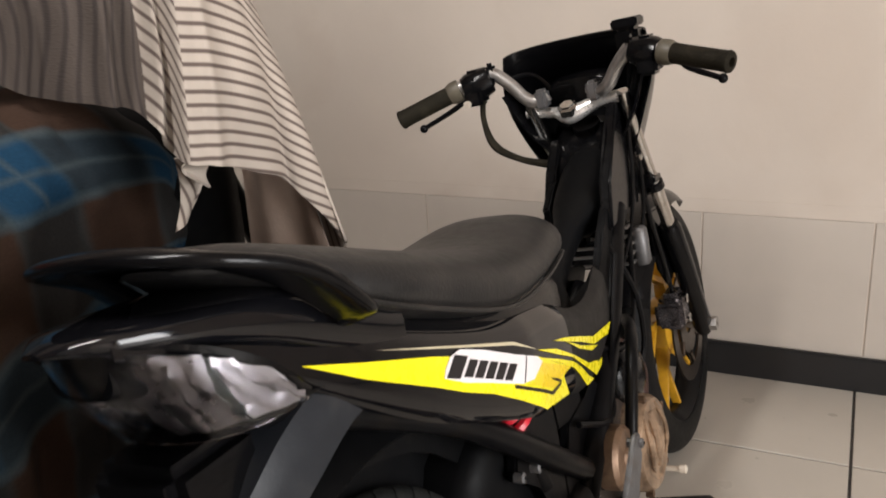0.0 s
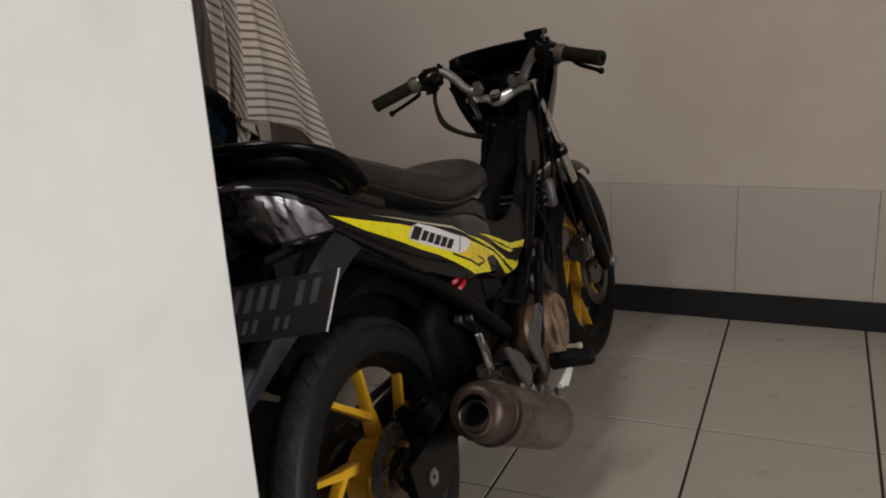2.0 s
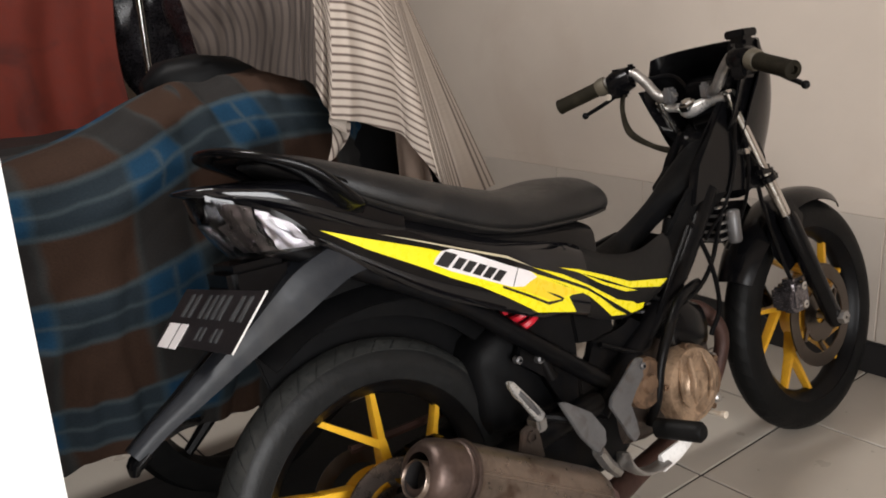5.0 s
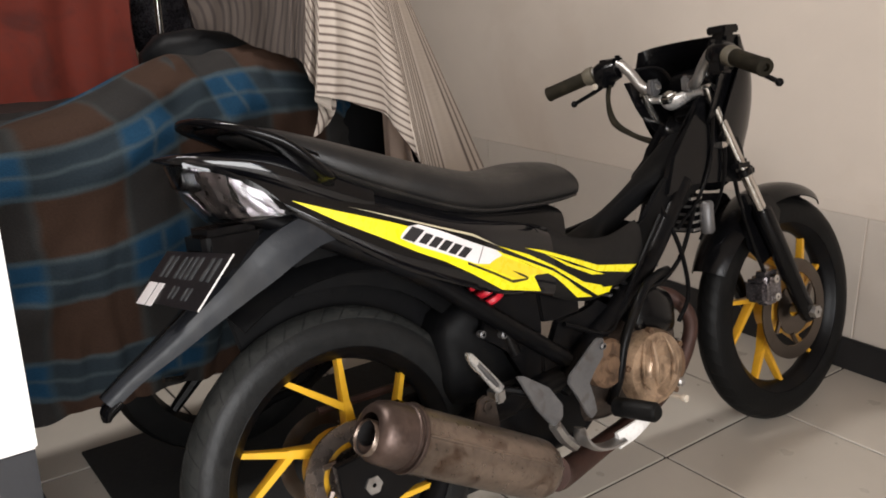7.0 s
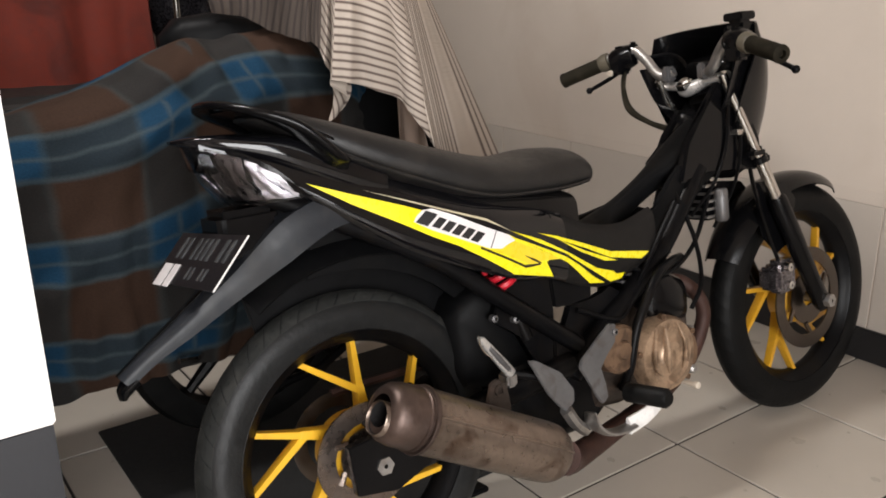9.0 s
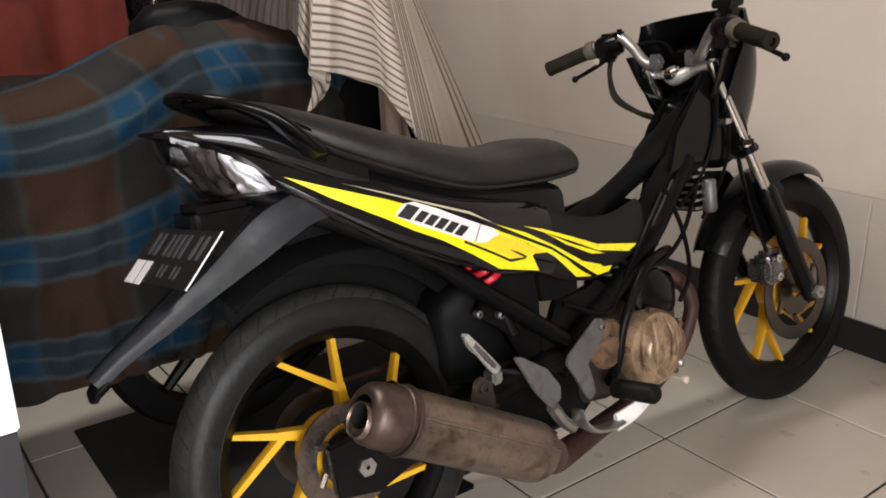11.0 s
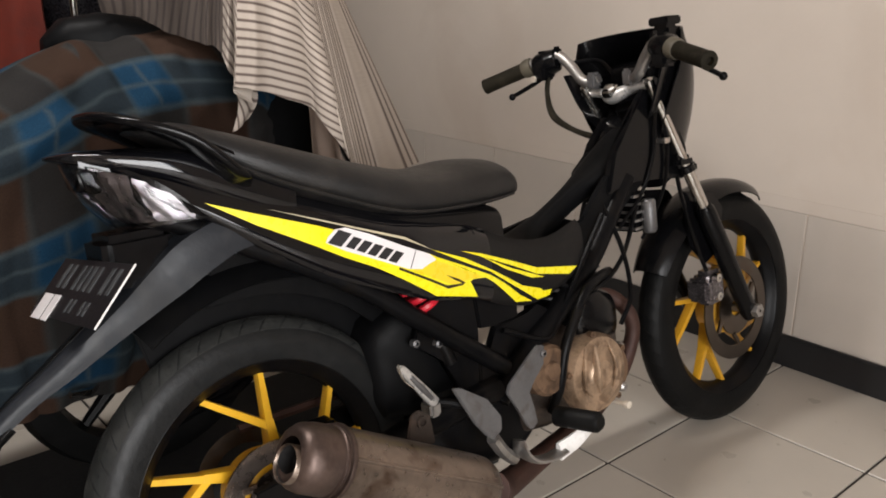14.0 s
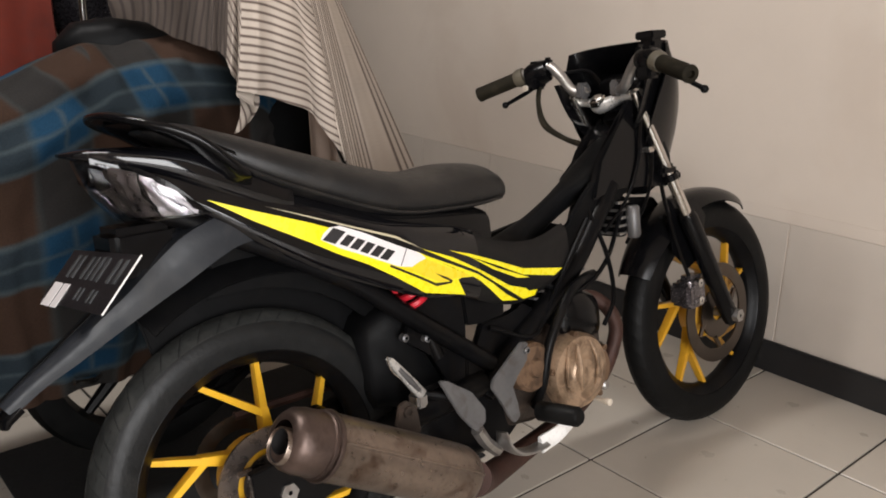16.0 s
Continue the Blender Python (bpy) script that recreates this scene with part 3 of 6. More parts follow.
# black plates added for the dark gap between the tyre and the side panels
for s, r, first in ((1, 0.318, 100), (-1, 0.245, 122)):
    bm = bmesh.new()
    arc = [(r * math.cos(radians(a)), 0.286 + r * math.sin(radians(a))) for a in np.linspace(first, 26, 9)]
    back = [(-0.03, 0.70)] if s == 1 else [(-0.06, 0.69), (-0.16, 0.625)]
    plate(bm, arc + [(0.335, 0.43), (0.325, 0.475), (0.27, 0.50), (0.30, 0.55), (0.18, 0.62), (0.05, 0.69)] + back, s * 0.018, s * 0.026, 0.003)
    part("gap_plate", bm, M_DULL, bike, "black plate added to close the dark gap beside the rear tyre")
# red rear spring and its damper
SP0, SP1 = Vector((0.055, 0.285, 0.61)), Vector((0.075, 0.345, 0.41))
bm = bmesh.new()
tube(bm, [SP0, SP1], 0.013, seg=10)
part("rear_damper", bm, M_FRAME, bike)
bm = bmesh.new()
d = (SP1 - SP0)
e1 = d.normalized().cross(Vector((1, 0, 0))).normalized()
e2 = d.normalized().cross(e1)
tube(bm, [SP0 + d * (0.27 + 0.22 * k / 90) + 0.025 * (math.cos(k * 2 * math.pi / 36) * e1 + math.sin(k * 2 * math.pi / 36) * e2) for k in range(91)], 0.0065, seg=6)
part("rear_spring", bm, M_RED, bike, "red painted coil spring")


# ---- body shells ----
WIDTH = [(-0.30, 0.02), (-0.15, 0.06), (-0.05, 0.076), (0.1, 0.105), (0.28, 0.13), (0.4, 0.118), (0.55, 0.098), (0.68, 0.082), (0.85, 0.06)]
CREST = [(-0.25, 0.82), (-0.05, 0.75), (0.3, 0.6), (0.65, 0.53), (0.9, 0.5)]


def side_x(y, z):
    return float(np.interp(y, *zip(*WIDTH))) - (z - float(np.interp(y, *zip(*CREST)))) ** 2


PANEL_TOP = [(-0.235, 0.850), (-0.15, 0.835), (-0.03, 0.795), (0.1, 0.742), (0.25, 0.682), (0.4, 0.645), (0.5, 0.602), (0.60, 0.585), (0.70, 0.60)]
PANEL_LOW = [(-0.235, 0.845), (-0.166, 0.812), (-0.09, 0.763), (-0.05, 0.735), (0.0, 0.697), (0.1, 0.63), (0.2, 0.58), (0.3, 0.538), (0.39, 0.518), (0.48, 0.482), (0.56, 0.468), (0.70, 0.50)]


def panel_at(s, off=0.0):
    def at(u, v):
        y = -0.20 + 0.90 * u
        z = table(PANEL_LOW, y) * (1 - v) + table(PANEL_TOP, y) * v
        lip = 0.010 * max(0, 1 - v / 0.16) ** 2 + 0.012 * max(0, (v - 0.8) / 0.2) ** 2
        return (s * (side_x(y, z) - lip + off), y, z)
    return at


for s in (1, -1):
    bm = bmesh.new()
    sheet(bm, lambda u, v, s=s: panel_at(s)(0.70 * u, v), 40, 12, 0.004 * s)
    panel = part("side_panel", bm, M_GLOSS, bike, "glossy black side panel with a yellow striped sticker", smooth=60)
    bm = bmesh.new()
    sheet(bm, lambda u, v, s=s: panel_at(s)(0.70 + 0.30 * u, v), 18, 12, 0.004 * s)
    part("front_panel", bm, M_COVER, panel, "matt dark grey front part", smooth=60)


def sticker(name, outline, material, off, label="", s=1, parent=None, cuts=5):
    """A thin sticker of that outline in (y, z), lying on the side panel."""
    bm = bmesh.new()
    f = bm.faces.new([bm.verts.new((0, y, z)) for y, z in outline])
    bmesh.ops.triangulate(bm, faces=[f])
    for _ in range(cuts):
        long = [e for e in bm.edges if e.calc_length() > 0.02]
        if not long:
            break
        bmesh.ops.subdivide_edges(bm, edges=long, cuts=1)
        bmesh.ops.triangulate(bm, faces=bm.faces[:])
    for v in bm.verts:
        v.co.x = s * (side_x(v.co.y, v.co.z) + off)
    top = bm.faces[:]
    r = bmesh.ops.extrude_face_region(bm, geom=top)
    for v in [g for g in r["geom"] if isinstance(g, bmesh.types.BMVert)]:
        v.co.x += s * 0.0006
    return part(name, bm, material, parent, label, smooth=60)


SWOOSH = [(-0.052, 0.761), (0.016, 0.734), (0.101, 0.702), (0.194, 0.663), (0.286, 0.622), (0.361, 0.579), (0.41, 0.553), (0.38, 0.557), (0.361, 0.552), (0.388, 0.524), (0.293, 0.549),
          (0.238, 0.588), (0.19, 0.619), (0.142, 0.644), (0.097, 0.671), (0.014, 0.718)]
FLAME_A = [(0.293, 0.627), (0.363, 0.598), (0.432, 0.56), (0.508, 0.514), (0.557, 0.497), (0.565, 0.490), (0.591, 0.487), (0.583, 0.477), (0.549, 0.477), (0.461, 0.535), (0.424, 0.56), (0.362, 0.591)]
FLAME_B = [(0.297, 0.615), (0.361, 0.585), (0.424, 0.554), (0.46, 0.53), (0.499, 0.499), (0.532, 0.479), (0.488, 0.488), (0.452, 0.521), (0.43, 0.54), (0.413, 0.551), (0.361, 0.580)]
FLAME_C = [(0.358, 0.611), (0.406, 0.596), (0.48, 0.567), (0.551, 0.538), (0.672, 0.514), (0.645, 0.504), (0.55, 0.526), (0.479, 0.559)]
FLAME_D = [(0.405, 0.591), (0.478, 0.554), (0.57, 0.516), (0.533, 0.523), (0.463, 0.556)]
THIN = [(0.034, 0.738), (0.103, 0.712), (0.167, 0.687), (0.246, 0.657), (0.293, 0.627), (0.245, 0.653), (0.167, 0.684), (0.102, 0.710)]
CUT_A = [(0.23, 0.611), (0.318, 0.561), (0.357, 0.556), (0.355, 0.553), (0.32, 0.555), (0.229, 0.607)]
CUT_B = [(0.318, 0.579), (0.345, 0.566), (0.360, 0.556), (0.356, 0.555), (0.335, 0.567)]
BACKING = [(0.113, 0.673), (0.118, 0.681), (0.13, 0.690), (0.148, 0.690), (0.186, 0.673), (0.244, 0.642), (0.287, 0.621), (0.300, 0.609), (0.283, 0.606), (0.269, 0.600), (0.245, 0.605), (0.182, 0.636), (0.144, 0.654)]
for s in (1, -1):
    host = [o for o in bike.children if o.name.startswith("side_panel")][0 if s == 1 else 1]
    for nm, outline, m, off in (("sticker", SWOOSH, M_DECAL, 0.001), ("sticker", FLAME_A, M_DECAL, 0.001), ("sticker", FLAME_B, M_DECAL, 0.001), ("sticker", FLAME_C, M_DECAL, 0.001),
                                ("sticker", FLAME_D, M_DECAL, 0.001), ("sticker_line", THIN, M_PALE, 0.001), ("sticker_line", CUT_A, M_BROWN, 0.002), ("sticker_line", CUT_B, M_BROWN, 0.002),
                                ("logo_backing", BACKING, M_WHITE, 0.002)):
        sticker(nm, outline, m, off, {M_DECAL: "bright yellow flame sticker", M_WHITE: "white backing of the logo"}.get(m, ""), s, host)
    # the logo as plain slanted marks
    for k, (a, wd, hgt) in enumerate(((0.126, 0.020, 0.027), (0.151, 0.013, 0.021), (0.168, 0.013, 0.021), (0.185, 0.013, 0.021), (0.202, 0.013, 0.021), (0.219, 0.013, 0.021))):
        zb = 0.6815 - (a - 0.124) * 0.52
        lean = 0.38 * hgt
        mark = [(y, zb - (y - a) * 0.5 + h) for y, h in ((a - lean, -hgt / 2), (a - lean + wd, -hgt / 2), (a + lean + wd, hgt / 2), (a + lean, hgt / 2))]
        sticker("logo_mark", mark, M_INK, 0.0031, "black leaning logo mark" if not k else "", s, host, cuts=2)
    sticker("amber_field", [(0.300, 0.6075), (0.345, 0.585), (0.405, 0.5555), (0.372, 0.5585), (0.330, 0.560), (0.252, 0.6005), (0.270, 0.599), (0.284, 0.605)], M_AMBER, 0.0015, "amber part of the sticker", s, host)
    sticker("logo_mark", [(0.249, 0.606), (0.262, 0.633), (0.262, 0.635), (0.2475, 0.6055)], M_INK, 0.0031, "", s, host, cuts=1)

# inner body under the seat
bm = bmesh.new()
rings = []
for y in np.linspace(-0.2, 0.49, 22):
    zt, zb = table([(-0.2, 0.85), (0, 0.80), (0.2, 0.73), (0.45, 0.68), (0.49, 0.665)], y), table([(-0.2, 0.80), (0, 0.70), (0.2, 0.60), (0.42, 0.555), (0.49, 0.575)], y)
    hw = table([(-0.2, 0.035), (0, 0.07), (0.25, 0.108), (0.42, 0.098), (0.49, 0.085)], y)
    rings.append(oval(y, (zt + zb) / 2, hw, (zt - zb) / 2, 4))
skin(bm, rings)
part("under_seat_body", bm, M_BLACK, bike, "matt black body under the seat")

# seat
SEAT_TOP = [(-0.115, 0.872), (-0.07, 0.878), (0.0, 0.858), (0.1, 0.822), (0.2, 0.787), (0.3, 0.758), (0.38, 0.748), (0.45, 0.752), (0.50, 0.747), (0.53, 0.733), (0.548, 0.712)]
SEAT_LOW = [(-0.115, 0.865), (-0.07, 0.84), (0.0, 0.79), (0.1, 0.740), (0.25, 0.684), (0.4, 0.668), (0.48, 0.666), (0.535, 0.670), (0.548, 0.680)]
SEAT_W = [(-0.115, 0.03), (-0.07, 0.075), (0.0, 0.103), (0.1, 0.122), (0.25, 0.132), (0.38, 0.118), (0.48, 0.100), (0.535, 0.085), (0.548, 0.062)]
bm = bmesh.new()
rings = []
for y in list(np.linspace(-0.115, 0.50, 38)) + [0.515, 0.527, 0.537, 0.544, 0.548]:
    zt, zb, hw = table(SEAT_TOP, y), table(SEAT_LOW, y), table(SEAT_W, y)
    ring = []
    for a in np.linspace(0, 2 * math.pi, 36, endpoint=False):
        c, sn = math.cos(a), math.sin(a)
        x = hw * math.copysign(abs(c) ** 0.62, c)
        z = (zt + zb) / 2 + (zt - zb) / 2 * math.copysign(abs(sn) ** 0.62, sn)
        if sn > 0:
            x *= 1 - 0.22 * sn
        ring.append((x, y, z))
    rings.append(ring)
skin(bm, rings)
seat = part("seat", bm, M_SEAT, bike, "black vinyl dual seat, dusty and creased", smooth=60)
for s in (1, -1):
    bm = bmesh.new()
    tube(bm, [(s * (table(SEAT_W, y) * 0.985), y, table(SEAT_LOW, y) + 0.014) for y in np.linspace(-0.05, 0.52, 24)], 0.0028, seg=6)
    part("seat_piping", bm, M_SEAT, seat)

# tail cowl between the rail and the lamp
bm = bmesh.new()
rings = []
for y in np.linspace(-0.230, 0.08, 22):
    zt = table([(-0.230, 0.850), (-0.2, 0.853), (-0.1, 0.846), (0.0, 0.83), (0.08, 0.80)], y)
    zb = table([(-0.230, 0.845), (-0.2, 0.834), (-0.1, 0.795), (0.0, 0.74), (0.08, 0.70)], y)
    hw = table([(-0.230, 0.010), (-0.2, 0.045), (-0.1, 0.080), (0.0, 0.092), (0.08, 0.10)], y)
    rings.append(oval(y, (zt + zb) / 2, hw, (zt - zb) / 2, 3.2))
skin(bm, rings)
part("tail_cowl", bm, M_GLOSS, bike, "glossy black pointed tail cowl", smooth=60)

# grab rail: a wide flattened loop over the tail
bm = bmesh.new()
rail = spline([(0.078, 0.018, 0.772), (0.104, -0.002, 0.785), (0.118, -0.016, 0.797), (0.112, -0.07, 0.848), (0.092, -0.125, 0.878), (0.055, -0.152, 0.892), (0.0, -0.163, 0.897), (-0.055, -0.152, 0.892), (-0.092, -0.125, 0.878), (-0.112, -0.07, 0.848), (-0.118, -0.016, 0.797), (-0.104, -0.002, 0.785), (-0.078, 0.018, 0.772)], 60)
rings = []
for i, p in enumerate(rail):
    t = (rail[min(i + 1, 59)] - rail[max(i - 1, 0)]).normalized()
    out = t.cross(Vector((0, 0, 1))).normalized()
    up = out.cross(t)
    k = abs(i - 29.5) / 29.5
    ww, hh = 0.015 + 0.024 * k - 0.034 * max(0, k - 0.55) / 0.45, 0.006 + 0.004 * k - 0.0065 * max(0, k - 0.55) / 0.45
    lean = 0.45 * k * max(0.0, 1 - max(0.0, k - 0.5) / 0.25)
    out, up = (out - lean * up).normalized(), (up + lean * out).normalized()
    rings.append([p + out * ww * math.copysign(abs(math.cos(a)) ** 0.7, math.cos(a)) + up * hh * math.copysign(abs(math.sin(a)) ** 0.7, math.sin(a)) for a in np.linspace(0, 2 * math.pi, 14, endpoint=False)])
skin(bm, rings)
part("grab_rail", bm, M_BLACK, bike, "glossy black grab rail", smooth=60)
# black sheet added in the rail's open gap, in place of its darkness
bm = bmesh.new()
sheet(bm, lambda u, v: ((2 * v - 1) * table([(-0.145, 0.045), (-0.10, 0.085), (-0.03, 0.10), (0.03, 0.10)], -0.145 + 0.175 * u), -0.145 + 0.175 * u, table([(-0.145, 0.884), (-0.10, 0.868), (-0.03, 0.835), (0.03, 0.80)], -0.145 + 0.175 * u)), 12, 8, 0.004)
part("rail_gap_fill", bm, M_BLACK, bike, "black sheet standing in for the dark open gap under the rail", smooth=60)

# tail lamp: clear lens over a bright reflector
def lamp_at(grow):
    def at(u, v):
        k = 2 * u - 1
        a = abs(k)
        x = 0.094 * math.sin(k * math.pi / 2) * grow
        y = -0.212 + 0.130 * a**1.7 + (1 - grow) * 0.6
        zt = 0.843 - 0.035 * a**1.2 - 0.062 * a**4
        zb = 0.742
        z = zb + (zt - zb) * v
        y += 0.06 * (1 - v) * (1 - a * 0.8) - 0.012 * math.sin(math.pi * v) * (1 - a)
        return (x, y, z)
    return at


bm = bmesh.new()
sheet(bm, lamp_at(1.0), 36, 10, -0.002)
lamp = part("tail_lamp", bm, M_LENS, bike, "clear tail lamp lens", smooth=60)
bm = bmesh.new()
base_at = lamp_at(0.985)


def facet_at(u, v):
    x, y, z = base_at(u, v)
    return (x, y + 0.003 + 0.007 * noise.noise((u * 20, v * 4, 2.0)) + 0.003 * noise.noise((u * 45, v * 9, 5.0)), z)


shell_at = lamp_at(0.985)
sheet(bm, lambda u, v: Vector(shell_at(u, v)) + Vector((0, 0.012, 0)), 24, 6, -0.002)
part("lamp_body", bm, M_BLACK, lamp, "dark lamp body", smooth=50)
for u0, u1, m in ((0.03, 0.20, M_REFLECT), (0.22, 0.42, M_REFLECT_DARK), (0.58, 0.78, M_REFLECT_DARK), (0.80, 0.97, M_REFLECT)):
    bm = bmesh.new()
    sheet(bm, lambda u, v, u0=u0, u1=u1: facet_at(u0 + (u1 - u0) * u, 0.08 + 0.84 * v), 16, 9, -0.002)
    part("reflector", bm, m, lamp, "silver reflector bowl" if m is M_REFLECT else "inner reflector bowl in a darker tone", smooth=20)
# rear fender: grey plastic channel down to the flap
MID = [(0.0, 0.08, 0.69), (0.0, 0.0, 0.693), (0.0, -0.06, 0.672), (0.0, -0.11, 0.640), (0.0, -0.157, 0.607), (0.0, -0.249, 0.553), (0.0, -0.30, 0.524), (0.0, -0.345, 0.492)]
curve = spline(MID, 30)


def fender_at(u, v):
    i = u * 29
    k = min(int(i), 28)
    p = curve[k].lerp(curve[k + 1], i - k)
    t = (curve[min(k + 1, 29)] - curve[max(k - 1, 0)]).normalized()
    up = Vector((1, 0, 0)).cross(t)
    if up.z < 0:
        up = -up
    hw = table([(0, 0.075), (0.2, 0.078), (0.36, 0.072), (0.5, 0.054), (0.65, 0.034), (0.85, 0.021), (1, 0.016)], u)
    drop = table([(0, 0.04), (0.3, 0.058), (0.5, 0.045), (0.75, 0.022), (1, 0.016)], u)
    a = (v * 2 - 1)
    if abs(a) < 0.6:
        x, d = a / 0.6 * hw * 0.9, 0.006 * (1 - (a / 0.6) ** 2)
    else:
        q = (abs(a) - 0.6) / 0.4
        x, d = math.copysign(hw * (0.9 + 0.1 * min(1, q * 3)), a), -drop * q
    return p + Vector((x, 0, 0)) + up * (d + table([(0, 0.036), (0.3, 0.05), (0.5, 0.042), (0.75, 0.026), (1, 0.024)], u))


bm = bmesh.new()
sheet(bm, fender_at, 40, 20, 0.004)
rear_fender = part("rear_fender", bm, M_GREY, bike, "matt grey plastic rear fender", smooth=50)
# thin black strip added to darken the left of the fender's lower top
bm = bmesh.new()
sheet(bm, lambda u, v: fender_at(0.5 + 0.5 * u, 0.21 + 0.36 * v) + Vector((0, -0.0015, 0.0025)), 24, 6, 0.002)
part("fender_dark_strip", bm, M_BLACK, rear_fender, "black strip added on the left of the fender's top", smooth=50)
bm = bmesh.new()
tube(bm, [(0, -0.338, 0.508), (0, -0.356, 0.494), (0, -0.360, 0.480)], [0.012, 0.012, 0.006], seg=12, n=6, flat=1.5)
part("mud_flap", bm, M_BLACK, bike, "black rubber mud flap")
# inner fender over the tyre
bm = bmesh.new()


def inner_at(u, v):
    a = radians(120 - 98 * u)
    b = (v - 0.5) * 2
    r = 0.345 + 0.04 * (u - 0.3) - 0.03 * b * b
    return (0.058 * b, 0.0 + r * math.cos(a) * 1.0, 0.30 + r * math.sin(a) * 1.03)


sheet(bm, inner_at, 24, 8, 0.004)
part("inner_fender", bm, M_DULL, bike, "black inner fender over the rear tyre", smooth=60)

# number plate with plain bars, and its stickers
PL0, PLU, PLX = Vector((0.026, -0.262, 0.628)), Vector((0, 0.072, 0.078)).normalized(), Vector((1, 0, 0))
PLX = (PLX + 0.06 * PLU).normalized()
PL0 = PL0 + 0.010 * PLU
PLN = PLX.cross(PLU).normalized()


def on_plate(bm, x0, x1, h0, h1, lift, thick):
    pts = [PL0 + PLX * x + PLU * h + PLN * (lift + d) for d in (0, thick) for x, h in ((x0, h0), (x1, h0), (x1, h1), (x0, h1))]
    vs = [bm.verts.new(p) for p in pts]
    for q in ((3, 2, 1, 0), (4, 5, 6, 7), (0, 1, 5, 4), (1, 2, 6, 5), (2, 3, 7, 6), (3, 0, 4, 7)):
        bm.faces.new([vs[i] for i in q])


bm = bmesh.new()
on_plate(bm, -0.137, 0.142, 0.0, 0.092, 0.0, 0.0015)
plate_ob = part("number_plate", bm, M_INK, bike, "black number plate with grey bars", smooth=0)
bm = bmesh.new()
on_plate(bm, 0.1410, 0.1428, 0.0, 0.092, 0.001, 0.002)
part("plate_edge", bm, M_WHITEMETAL, plate_ob, "bright bent plate edge", smooth=0)
M_BAR = surface("grey_plate_paint", (0.055, 0.057, 0.06), 0.45, vary=0.3, scale=40)
for x0, wd in ((-0.098, 0.018), (-0.073, 0.018), (-0.034, 0.017), (-0.011, 0.017), (0.012, 0.017), (0.035, 0.017), (0.078, 0.018), (0.103, 0.018)):
    bm = bmesh.new()
    on_plate(bm, x0, x0 + wd * 0.62, 0.045, 0.083, 0.0016, 0.0008)
    part("plate_bar", bm, M_BAR, plate_ob, smooth=0)
for x0, wd in ((-0.005, 0.012), (0.012, 0.012), (0.05, 0.012), (0.067, 0.012)):
    bm = bmesh.new()
    on_plate(bm, x0, x0 + wd * 0.6, 0.012, 0.032, 0.0016, 0.0008)
    part("plate_bar", bm, M_BAR, plate_ob, smooth=0)
for x0, x1 in ((-0.122, -0.083), (-0.076, -0.050)):
    bm = bmesh.new()
    on_plate(bm, x0, x1, -0.006, 0.034, 0.0017, 0.001)
    part("plate_sticker", bm, M_WHITE, plate_ob, "white sticker", smooth=0)
bm = bmesh.new()
box(bm, (-0.05, -0.19, 0.66), (0.05, -0.09, 0.735), 0.012)
part("plate_bracket", bm, M_BLACK, bike, "black plate bracket under the tail lamp")

# ---- spine and legs of the frame cover ----
bm = bmesh.new()
rings = []
SP = spline([(0, 0.44, 0.565), (0, 0.55, 0.548), (0, 0.64, 0.568), (0, 0.73, 0.605), (0, 0.82, 0.652), (0, 0.90, 0.70), (0, 0.97, 0.745)], 26)
for i, p in enumerate(SP):
    t = (SP[min(i + 1, 25)] - SP[max(i - 1, 0)]).normalized()
    up = Vector((1, 0, 0)).cross(t)
    u = i / 25
    # slender in the middle, where the wall shows below it
    hw, hh = table([(0, 0.078), (0.28, 0.05), (0.38, 0.024), (0.58, 0.024), (0.70, 0.045), (1, 0.042)], u), table([(0, 0.026), (0.25, 0.030), (0.36, 0.0245), (0.60, 0.0245), (0.65, 0.036), (1, 0.034)], u)
    p = p + up * (0.036 - hh) * table([(0, 0.0), (0.25, 0.2), (0.36, 1), (1, 1)], u)
    rings.append([p + Vector((hw * math.copysign(abs(math.cos(a)) ** 0.7, math.cos(a)), 0, 0)) + up * hh * math.copysign(abs(math.sin(a)) ** 0.75, math.sin(a)) for a in np.linspace(0, 2 * math.pi, 24, endpoint=False)])
skin(bm, rings)
part("spine_cover", bm, M_DULL, bike, "black cover of the sloping frame spine", smooth=50)
